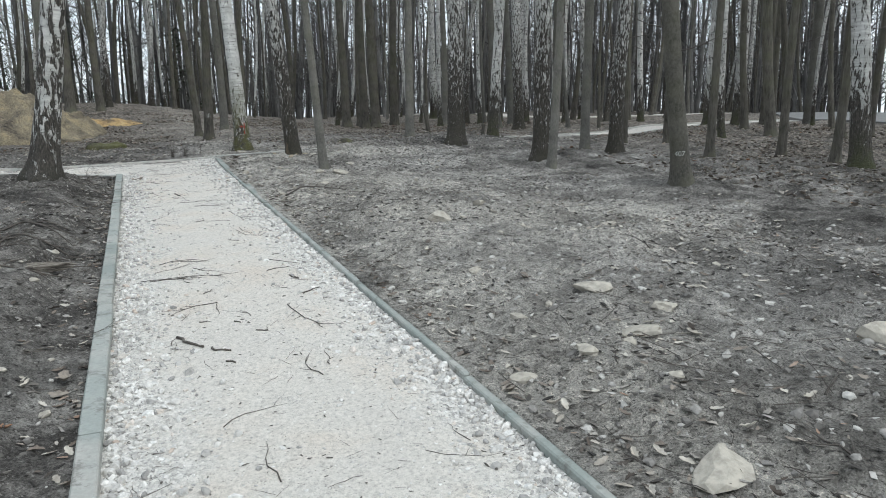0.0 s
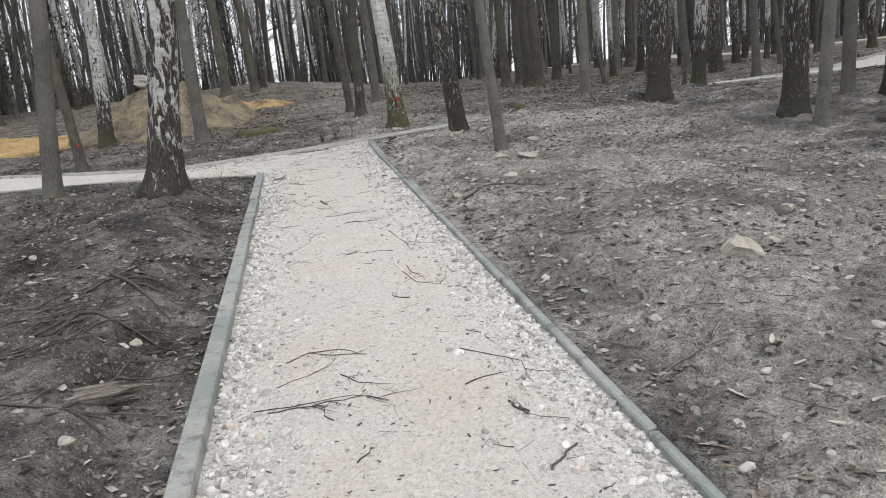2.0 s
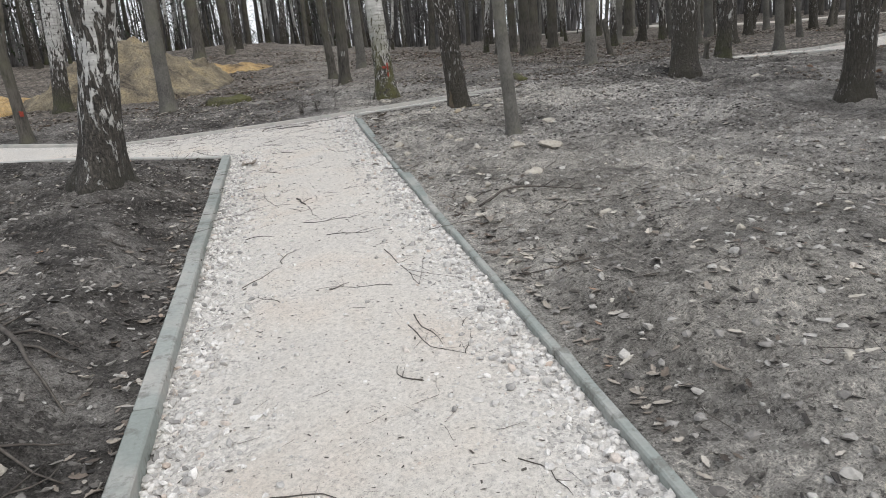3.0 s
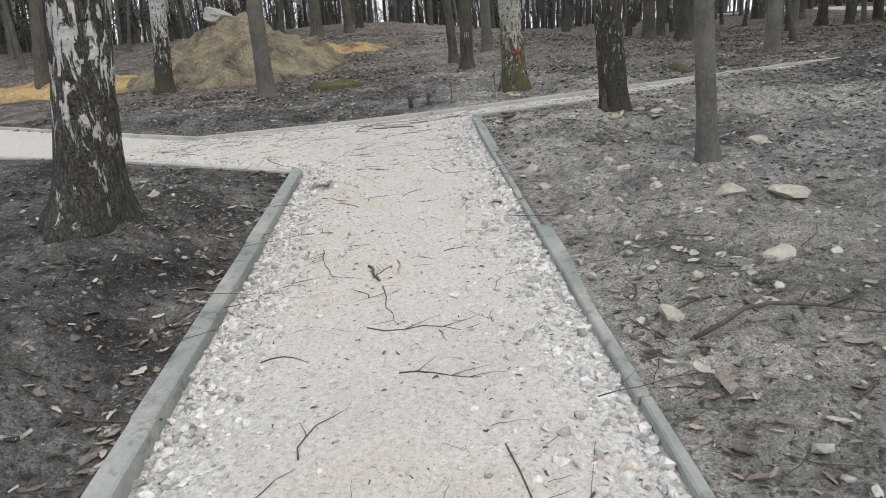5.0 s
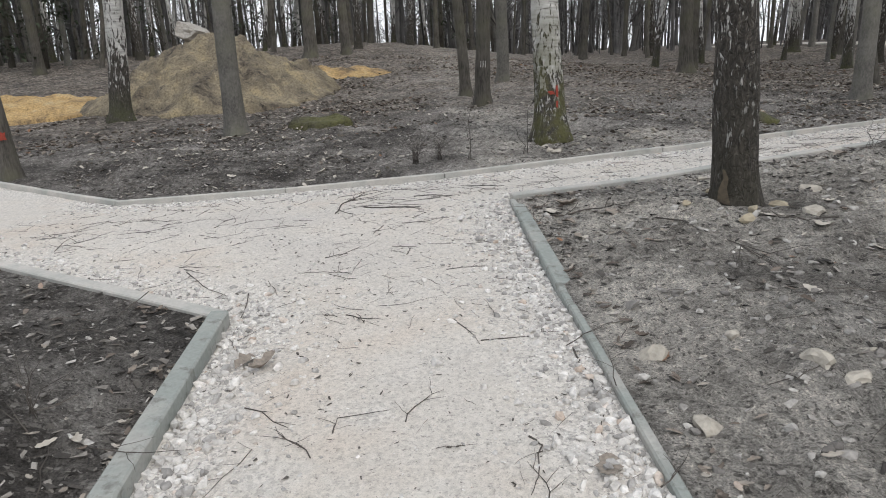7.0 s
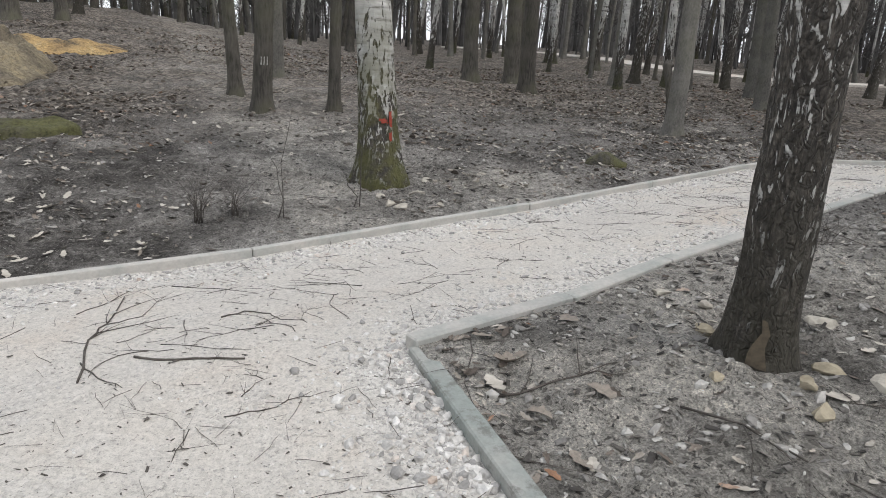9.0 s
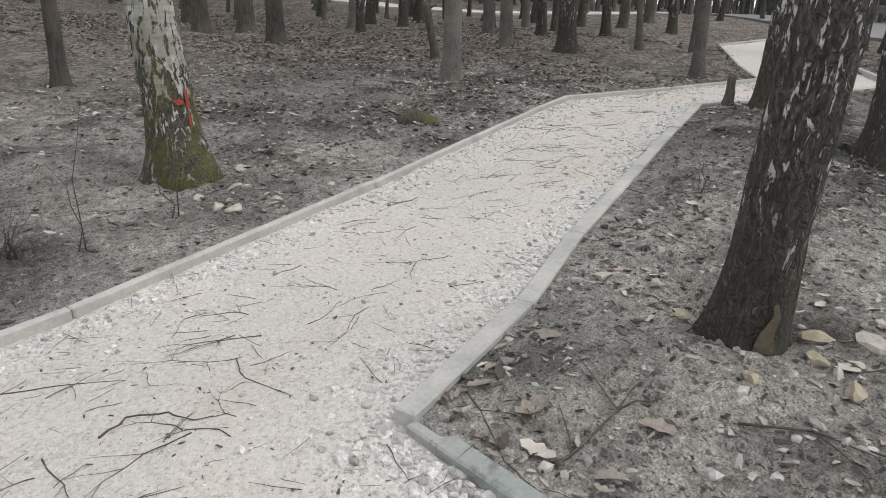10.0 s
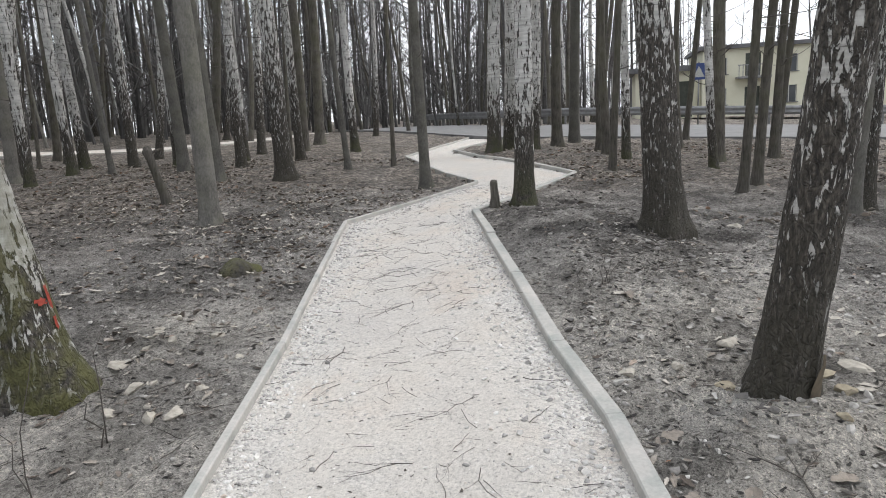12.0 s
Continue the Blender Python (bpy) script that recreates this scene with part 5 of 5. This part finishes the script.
def lay(radius, side, *spots):
    """A broken stick on the gravel, bent through the given spots."""
    x, y = spots[0]
    radius *= 0.8
    z0 = float(gravel_height(x, y))
    bends = []
    for (xa, ya), (xb, yb) in zip(spots, spots[1:]):
        for u in (0.0, 0.33, 0.67):
            bends.append((xa + (xb - xa) * u + (rng.uniform(-0.012, 0.012) if u else 0), ya + (yb - ya) * u + (rng.uniform(-0.012, 0.012) if u else 0)))
    bends.append(spots[-1])
    n = len(bends)
    pts = [Vector((px - x, py - y, float(gravel_height(px, py)) - z0 + radius * 0.85)) for px, py in bends]
    slim = 0.25 if radius > 0.0052 else 0.7
    b = Build()
    b.tube(pts, [radius * (1 - slim * i / (n - 1)) * rng.uniform(0.85, 1.15) for i in range(n)], 6)
    ob = tagged(b.thing("twig", TWIG), "dark broken twig lying on the gravel", "twig", "fallen twigs")
    total = sum((q - p).length for p, q in zip(pts, pts[1:]))
    for _ in range(side):
        i = rng.randrange(1, n - 1)
        d = (pts[i + 1] - pts[i - 1]).normalized()
        a = math.atan2(d.y, d.x) + rng.choice((-1, 1)) * rng.uniform(0.35, 0.9)
        ln, q, out = total * rng.uniform(0.15, 0.4), pts[i].copy(), []
        for k in range(4):
            out.append(q.copy())
            a += rng.uniform(-0.25, 0.25)
            q = q + Vector((math.cos(a), math.sin(a), 0.06)) * ln / 3
        shoot = Build()
        shoot.tube(out, [radius * 0.55, radius * 0.45, radius * 0.35, radius * 0.15], 4)
        shoot.thing("side_shoot", TWIG, ob)
    ob.matrix_basis = pose(x, y, z0)


lay(0.013, 0, (0.01, 4.78), (0.08, 4.61), (0.15, 4.50))
lay(0.009, 0, (0.20, 4.45), (0.21, 4.39), (0.30, 4.35))
lay(0.008, 0, (0.25, 4.19), (0.30, 4.15))
lay(0.006, 0, (0.26, 5.71), (0.33, 5.81))
lay(0.007, 0, (0.98, 5.37), (1.06, 5.44), (1.14, 5.51))
lay(0.006, 0, (1.09, 5.18), (1.17, 5.22))
lay(0.006, 0, (1.01, 5.86), (1.04, 5.76))
lay(0.006, 0, (0.50, 4.66), (0.58, 4.58))
lay(0.006, 0, (0.39, 4.90), (0.43, 4.85))
lay(0.005, 0, (0.17, 5.00), (0.24, 4.97))
lay(0.005, 4, (0.80, 5.10), (0.84, 4.80), (0.90, 4.64), (0.92, 4.51))
lay(0.004, 0, (0.32, 5.36), (0.32, 5.21), (0.30, 5.08))
lay(0.004, 1, (0.80, 3.88), (0.83, 4.00), (0.83, 4.12))
lay(0.004, 3, (-0.19, 6.38), (0.05, 6.33), (0.29, 6.32), (0.46, 6.18))
lay(0.004, 0, (1.18, 5.06), (1.31, 5.01))
lay(0.004, 1, (0.16, 6.87), (0.41, 6.75))
lay(0.005, 1, (-0.03, 6.87), (0.10, 6.93), (0.28, 6.88), (0.40, 6.75))
lay(0.004, 3, (0.25, 6.57), (0.34, 6.43), (0.49, 6.35))
lay(0.005, 6, (-0.12, 6.33), (0.03, 6.31), (0.22, 6.29), (0.33, 6.29), (0.45, 6.19))
lay(0.0045, 4, (0.91, 6.60), (1.08, 6.42), (1.17, 6.32), (1.15, 6.07))
lay(0.0035, 1, (1.00, 6.84), (1.09, 6.74), (1.11, 6.59))
lay(0.007, 0, (0.98, 5.93), (0.99, 5.86), (1.04, 5.81))
lay(0.004, 2, (0.83, 8.14), (0.89, 7.85), (1.04, 7.71))
lay(0.004, 2, (0.90, 9.45), (0.97, 8.99), (1.00, 8.68), (1.21, 9.44))
lay(0.012, 0, (0.35, 11.31), (0.38, 11.19), (0.42, 11.08))
lay(0.004, 1, (0.44, 11.00), (0.46, 10.75), (0.50, 10.63), (0.53, 10.49))
lay(0.0045, 4, (0.04, 11.70), (0.06, 11.52), (0.13, 11.25), (0.17, 11.17))
lay(0.003, 0, (0.52, 11.38), (0.54, 11.12))
lay(0.0035, 0, (0.72, 10.38), (0.75, 10.27))
lay(0.005, 2, (-0.88, 14.86), (-0.71, 14.61), (-0.47, 14.35))
lay(0.004, 4, (-0.08, 17.08), (0.08, 17.27), (0.23, 17.57))
lay(0.004, 1, (0.33, 16.45), (0.73, 16.23))
lay(0.004, 2, (0.82, 13.76), (0.88, 13.61), (0.92, 13.47))
lay(0.004, 2, (0.93, 13.51), (1.18, 13.52), (1.33, 13.66))
lay(0.005, 0, (1.02, 12.67), (1.06, 12.61), (1.01, 12.42), (0.97, 12.33))
lay(0.006, 1, (1.35, 13.37), (1.35, 13.09), (1.38, 12.92), (1.29, 12.65))
lay(0.0035, 1, (0.28, 12.79), (0.29, 12.89), (0.50, 12.93))
lay(0.004, 2, (-0.38, 14.40), (-0.35, 13.98), (-0.35, 13.70))
lay(0.004, 2, (-0.11, 13.04), (0.10, 12.85))
lay(0.007, 5, (-0.02, 16.15), (-0.00, 16.65), (0.08, 16.85), (0.16, 17.33))
lay(0.004, 2, (0.08, 16.85), (0.25, 16.91), (0.39, 17.27))
lay(0.008, 0, (0.21, 16.34), (0.34, 16.26), (0.53, 16.20), (0.69, 16.14))
lay(0.006, 0, (0.65, 16.74), (0.78, 16.81), (0.91, 16.71), (0.94, 16.56), (1.05, 16.49))
lay(0.004, 1, (1.32, 16.89), (1.24, 16.68), (1.27, 16.38))
lay(0.004, 1, (0.46, 16.77), (0.46, 16.55), (0.44, 16.43))
lay(0.004, 3, (0.54, 15.67), (0.68, 15.67), (0.87, 15.71), (1.00, 15.71))
lay(0.005, 2, (-0.02, 16.37), (0.06, 16.17), (0.16, 16.04))
lay(0.004, 2, (0.43, 17.48), (0.66, 17.31), (0.91, 17.10))
for k in range(50):
    y = rng.uniform(2.0, 15.5)
    twig(rng.uniform(-0.25, 1.3), y, rng.gauss(60, 55), rng.uniform(0.08, 0.5), rng.uniform(0.0016, 0.0042), gravel_height, rng.randrange(0, 5), 0.55)
for k in range(125):
    u = rng.random()
    x = -2.5 + 14 * u
    y = (16.0 if x < 1 else 16.9 + 0.29 * (x - 1.5)) + rng.uniform(-0.3, 0.7)
    if bool(inside(x, y)) and float(edge_distance(x, y)) > 0.15:
        twig(x, y, rng.uniform(0, 180), rng.uniform(0.1, 0.5), rng.uniform(0.0013, 0.0032), gravel_height, rng.randrange(1, 6), 0.55)
for k in range(45):
    x, y = rng.uniform(1.7, 5.5), rng.uniform(1.5, 15.5)
    twig(x, y, rng.uniform(0, 180), rng.uniform(0.15, 0.6), rng.uniform(0.0025, 0.007), land, rng.randrange(0, 4), 0.3)
for k in range(28):
    x, y = rng.uniform(-3.2, -0.6), rng.uniform(2.5, 13.5)
    twig(x, y, rng.uniform(0, 180), rng.uniform(0.2, 0.8), rng.uniform(0.003, 0.009), land, rng.randrange(0, 5), 0.3)


def stick_shapes():
    r = random.Random(55)
    out = []
    for _ in range(10):
        b = Build()
        y, z, pts = 0.0, 0.0, []
        for k in range(5):
            pts.append((k / 4 - 0.5, y, 0.012 + 0.02 * abs(z)))
            y += r.uniform(-0.09, 0.09)
            z += r.uniform(-0.5, 0.6)
        b.tube(pts, [0.011, 0.01, 0.009, 0.007, 0.003], 3, False)
        out.append((np.array(b.v), b.f))
    return out


STICKS = stick_shapes()


def stick_spots(xy, zf, lo, hi):
    z = zf(xy[:, 0], xy[:, 1])
    s = lo + (hi - lo) * nr.random_sample(len(xy)) ** 1.8
    return list(zip(xy[:, 0], xy[:, 1], z + 0.004, s, np.full(len(xy), 0.9)))


sticks = stick_spots(field(1500, 1.5, 6.5, 0.5, 16.5, False, None, 0.7), land, 0.06, 0.4) + stick_spots(field(900, -4.5, -0.5, 0.5, 14, False, None, 0.7), land, 0.06, 0.45) + stick_spots(field(1400, -4, 12, 14, 25, False, None, 0.7), land, 0.06, 0.4)
sticks += stick_spots(field(800, -0.5, 1.5, 1.0, 16, True), gravel_height, 0.03, 0.16) + stick_spots(field(1300, -3, 12, 13.8, 20, True), gravel_height, 0.05, 0.26)
scatter("twig_litter", "countless thin dark twigs scattered over soil and gravel", "twig litter", STICKS, sticks, TWIG)


def clump(x, y, stems, height, spread_out, name, label, category, thick=0.004):
    """Dead weeds or a sapling: thin bent stems out of one foot."""
    root = tagged(new(name), label, category)
    for _ in range(stems):
        a = rng.uniform(0, 6.28)
        h = height * rng.uniform(0.5, 1.1)
        o = rng.uniform(0.2, 1.0) * spread_out
        pts = [(0.03 * math.cos(a), 0.03 * math.sin(a), -0.03)]
        for k in range(1, 5):
            u = k / 4
            pts.append((math.cos(a) * o * u * u + rng.uniform(-0.03, 0.03), math.sin(a) * o * u * u + rng.uniform(-0.03, 0.03), h * u))
        b = Build()
        b.tube(pts, [thick, thick * 0.8, thick * 0.6, thick * 0.45, thick * 0.25], 4)
        b.thing("stem", TWIG, root)
    root.matrix_basis = pose(x, y, float(land(x, y)))


clump(0.7, 18.75, 26, 0.45, 0.35, "dead_weed", "tangle of thin dry brown weed stems", "weed", 0.003)
clump(1.0, 18.85, 16, 0.35, 0.3, "dead_weed", "tangle of thin dry brown weed stems", "weed", 0.003)
clump(1.35, 18.7, 2, 0.9, 0.15, "sapling", "thin bare sapling stems beside the path", "sapling", 0.005)
clump(2.05, 18.9, 2, 0.75, 0.4, "sapling", "thin bare sapling stems beside the path", "sapling", 0.006)
clump(4.6, 16.2, 5, 0.35, 0.25, "dead_weed", "few dry weed stems with leaves", "weed", 0.003)
clump(-0.9, 12.9, 5, 0.35, 0.3, "dead_weed", "few dry weed stems in dark soil", "weed", 0.003)
for k in range(18):
    x, y = -1.35 + rng.gauss(0, 0.45), 7.7 + rng.gauss(0, 0.5)
    if x < -0.65:
        twig(x, y, rng.gauss(20, 35), rng.uniform(0.5, 1.2), rng.uniform(0.007, 0.02), land, rng.randrange(1, 5), 0.2)
for y, ang in ((4.9, 40), (10.4, 10), (10.9, -25), (11.7, 15), (12.6, -30)):
    twig(-0.42, y, ang, rng.uniform(0.25, 0.45), 0.003, lambda px, py: lie(px, py) + 0.04, 2, 0.25)
for y, ang in ((9.7, 20), (11.9, -15), (12.35, 40), (13.1, 75), (13.4, 30)):
    twig(1.47, y, ang, rng.uniform(0.25, 0.5), 0.003, lambda px, py: lie(px, py) - 0.003, 3, 0.25)


def split_log():
    """A lump of riven wood: long splinters of uneven length side by side."""
    root = tagged(new("split_log"), "splintered grey piece of dead wood on the soil", "log")
    r = random.Random(5)
    for k in range(15):
        b = Build()
        y = -0.075 + 0.15 * (k % 8) / 7 + r.uniform(-0.008, 0.008)
        z = (0.02 if k < 8 else 0.05) + r.uniform(-0.006, 0.012)
        x0, x1 = -0.27 + r.uniform(0, 0.13), 0.25 - r.uniform(0, 0.18)
        w = r.uniform(0.014, 0.024)
        pts = [(x0 + (x1 - x0) * u, y + 0.01 * math.sin(5 * u + k) + (0.02 if u > 0.9 else 0) * r.uniform(-1, 1), z + 0.006 * math.sin(4 * u + 2 * k)) for u in (0, 0.15, 0.4, 0.7, 0.9, 1)]
        b.tube(pts, [w * 0.3, w * 0.9, w, w * 0.95, w * 0.6, w * 0.1], 5)
        b.thing("splinter", SPLINTERS, root, smooth_shade=False)
    root.matrix_basis = pose(-0.9, 6.55, float(land(-0.9, 6.55)), 0, 0, 8)


split_log()


def arched_branch(x0, y0, x1, y1, rise, radius):
    """A fallen branch that rests on both ends, bowed up between them."""
    r = random.Random(12)
    n = 9
    z0 = float(land(x0, y0))
    dx, dy = x1 - x0, y1 - y0
    pts = []
    for i in range(n):
        u = i / (n - 1)
        bow = math.sin(math.pi * min(1, u * 1.05))
        x, y = dx * u - dy * 0.07 * bow, dy * u + dx * 0.07 * bow
        ends = float(land(x0 + x, y0 + y)) - z0
        pts.append(Vector((x + r.uniform(-0.012, 0.012), y + r.uniform(-0.012, 0.012), ends + rise * bow * (1 - 0.4 * u) + radius * 0.7)))
    b = Build()
    b.tube([tuple(p) for p in pts], [radius * (1 - 0.65 * i / (n - 1)) * r.uniform(0.92, 1.1) for i in range(n)], 8)
    ob = tagged(b.thing("branch", TWIG), "thin bowed dead branch lying on the soil", "branch")
    for i, side in ((4, 1), (5, -1), (6, 1), (7, -1)):
        shoot = Build()
        p = pts[i]
        d = Vector((dx, dy, 0)).normalized()
        nrm = Vector((-d.y, d.x, 0)) * side
        ln = r.uniform(0.12, 0.3)
        q = p + (d * 0.5 + nrm * 0.5 + Vector((0, 0, 0.45))) * ln * 0.5
        e = q + (d * 0.7 + nrm * 0.7 + Vector((0, 0, r.uniform(-0.3, 0.3)))) * ln * 0.5
        shoot.tube([tuple(p), tuple(q), tuple(e)], [radius * 0.4, radius * 0.3, radius * 0.12], 5)
        shoot.thing("side_shoot", TWIG, ob)
    ob.matrix_basis = pose(x0, y0, z0)


for x, y, s in ((2.94, 15.55, 0.14), (3.19, 15.01, 0.17), (2.96, 14.94, 0.13), (2.54, 15.07, 0.1), (2.84, 14.75, 0.14)):
    ochre = rock_mesh(int(100 * x))
    ochre.materials[0] = OCHRE_ROCK
    ob = tagged(new("stone", ochre), "yellowish sandy stone lying beside a birch foot", "stone", "loose stones beside the path")
    ob.matrix_basis = pose(x, y, float(land(x, y)) + 0.012, rng.uniform(-12, 12), rng.uniform(-12, 12), rng.uniform(0, 360)) @ Matrix.Diagonal((s, s * 0.75, s * 0.5, 1))
span(1.6, 15.4, 2.32, 15.14, 0.0075, land, 3, 0.3)
span(2.31, 15.01, 2.9, 13.9, 0.006, land, 5, 0.25)
span(1.75, 15.9, 1.6, 15.2, 0.004, land, 4, 0.4)
for x, y, s, m in ((1.67, 15.47, 0.15, PALE_LEAF), (1.75, 15.21, 0.12, LEAF), (1.8, 15.85, 0.12, LEAF)):
    big_leaf(x, y, s, float(land(x, y)) + 0.01, m)
arched_branch(1.75, 9.93, 2.62, 9.85, 0.1, 0.0115)


# ---- road, guard rail, sign, house ----
def road_z(x, y):
    return lie(x, y) + 0.06


def strip(name, spots, half, rise, material, label, category):
    """A paved band through the given spots, with edges that go into the ground."""
    b = Build()
    for k, (x, y) in enumerate(spots):
        x0, y0 = spots[max(0, k - 1)]
        x1, y1 = spots[min(len(spots) - 1, k + 1)]
        n = Vector((y1 - y0, x0 - x1, 0)).normalized()
        for off, dz in ((-half, -0.5), (-half, 0), (0, 0.03), (half, 0), (half, -0.5)):
            px, py = x + n.x * off, y + n.y * off
            b.v.append((px, py, float(lie(px, py)) + rise + dz))
        if k:
            a = (k - 1) * 5
            b.f += [(a + q, a + q + 1, a + q + 6, a + q + 5) for q in range(4)]
    return tagged(b.thing(name, material, smooth_shade=False), label, category, kind="structure")


strip("road", [(road_centre(y), y) for y in range(-70, 31, 2)], 3.3, 0.06, ASPHALT, "pale worn asphalt road behind the trees", "road")
strip("track", [(17.5, 52), (20.3, 46), (21.2, 42), (21.0, 37), (22.5, 33), (26.0, 30.5), (30.0, 29.6)], 0.8, 0.05, GRAVEL, "pale gravel track deep in the wood", "track")


def guard_rail():
    root = tagged(new("guard_rail"), "galvanised steel guard rail along the road", "guard rail")
    y0, y1 = -30, 30
    prof = [(0.0, 0.36), (0.05, 0.42), (0.05, 0.48), (0.0, 0.53), (0.05, 0.58), (0.05, 0.64), (0.0, 0.7)]
    b = Build()
    for j, y in enumerate(range(y0, y1 + 1, 4)):
        x = road_centre(y) + 4.1
        z = float(road_z(x, y))
        for px, pz in prof:
            b.v.append((x - px, y, z + pz))
        if j:
            n = len(prof)
            for k in range(n - 1):
                a = (j - 1) * n + k
                b.f.append((a, a + 1, a + n + 1, a + n))
        post = Build()
        post.box(-0.05, 0.05, -0.04, 0.04, -0.3, 0.68)
        p = post.thing("post", STEEL, root, smooth_shade=False)
        p.matrix_basis = pose(x + 0.06, y, z)
    b.thing("rail", STEEL, root)


guard_rail()


def road_sign():
    root = tagged(new("road_sign"), "square blue crossing sign on a thin post", "road sign")
    b = Build()
    b.tube([(0, 0, -0.2), (0, 0, 2.5)], [0.03, 0.03], 8)
    b.thing("post", STEEL, root)
    s = Build()
    s.box(-0.055, -0.035, -0.32, 0.32, 1.8, 2.45)
    plate = s.thing("plate", BLUE_SIGN, root, "blue plate with a white triangle", False)
    t = Build()
    t.add([(-0.06, -0.22, 1.9), (-0.06, 0.22, 1.9), (-0.06, 0, 2.34)], [(0, 2, 1)])
    t.thing("triangle", WHITE_PAINT, plate, "white triangle", False)
    root.matrix_basis = pose(29.6, 12.6, float(lie(29.6, 12.6)))


road_sign()


def house():
    root = tagged(new("house"), "pale yellow rendered two-storey house beyond the road", "house")
    z = float(lie(58, 6)) + 0.25

    def block(x0, x1, y0, y1, h, wins, doors=()):
        t = 0.3
        b = Build()
        cuts = sorted({y0, y1, *[w[0] for w in wins], *[w[1] for w in wins], *[d[0] for d in doors], *[d[1] for d in doors]})
        zc = sorted({0, h, *[w[2] for w in wins], *[w[3] for w in wins], *[d[2] for d in doors], *[d[3] for d in doors]})
        holes = list(wins) + list(doors)
        for a, c in zip(cuts, cuts[1:]):
            for lo, hi in zip(zc, zc[1:]):
                my, mz = (a + c) / 2, (lo + hi) / 2
                if any(w[0] < my < w[1] and w[2] < mz < w[3] for w in holes):
                    continue
                b.box(x0, x0 + t, a, c, z + lo, z + hi)
        b.box(x0 + t, x1, y0, y0 + t, z, z + h)
        b.box(x0 + t, x1, y1 - t, y1, z, z + h)
        b.box(x1 - t, x1, y0 + t, y1 - t, z, z + h)
        b.thing("wall", PLASTER, root, smooth_shade=False)
        for w in wins:
            win = Build()
            win.box(x0 + 0.12, x0 + 0.16, w[0], w[1], z + w[2], z + w[3])
            wo = win.thing("window", DARKGLASS, root, "dark window pane", False)
            fr = Build()
            my = (w[0] + w[1]) / 2
            for q in ((w[0], w[0] + 0.07), (my - 0.035, my + 0.035), (w[1] - 0.07, w[1])):
                fr.box(x0 + 0.08, x0 + 0.115, q[0], q[1], z + w[2], z + w[3])
            fr.thing("frame", WHITE_PAINT, wo, "white window frame", False)
            si = Build()
            si.box(x0 - 0.12, x0 + 0.07, w[0] - 0.1, w[1] + 0.1, z + w[2] - 0.06, z + w[2])
            si.thing("sill", ROOFING, wo, smooth_shade=False)
        for d in doors:
            db = Build()
            db.box(x0 + 0.1, x0 + 0.16, d[0], d[1], z + d[2], z + d[3])
            db.thing("door", DARKDOOR, root, "dark green door", False)

    wins = [(yy, yy + 1.1, lo, lo + 1.25) for yy in (-6.2, -3.4, -0.6, 2.2, 7.2) for lo in (0.9, 3.2)]
    block(58, 68, -8, 9.0, 5.1, wins, [(4.8, 5.9, 3.0, 4.7), (4.8, 5.9, 0.1, 2.2)])
    block(59, 67, 9.02, 14.0, 3.7, [(11.7, 12.4, 1.5, 2.3)], [(9.6, 10.7, 0.1, 2.9)])
    rb = Build()
    rb.box(57.6, 68.4, -8.4, 9.3, z + 5.1, z + 5.4)
    rb.thing("roof", ROOFING, root, "flat grey roof edge", False)
    r2 = Build()
    r2.box(58.4, 67.6, 9.32, 14.5, z + 3.7, z + 4.1)
    r2.thing("roof", ROOFING, root, "flat grey roof edge", False)
    bal = Build()
    bal.box(56.9, 58.0, 4.2, 6.6, z + 2.8, z + 2.95)
    for k in range(9):
        bal.box(56.92, 56.96, 4.25 + k * 0.28, 4.3 + k * 0.28, z + 2.95, z + 3.75)
    bal.box(56.9, 56.98, 4.2, 6.6, z + 3.75, z + 3.82)
    bal.thing("balcony", STEEL, root, "small balcony with a railing", False)


house()
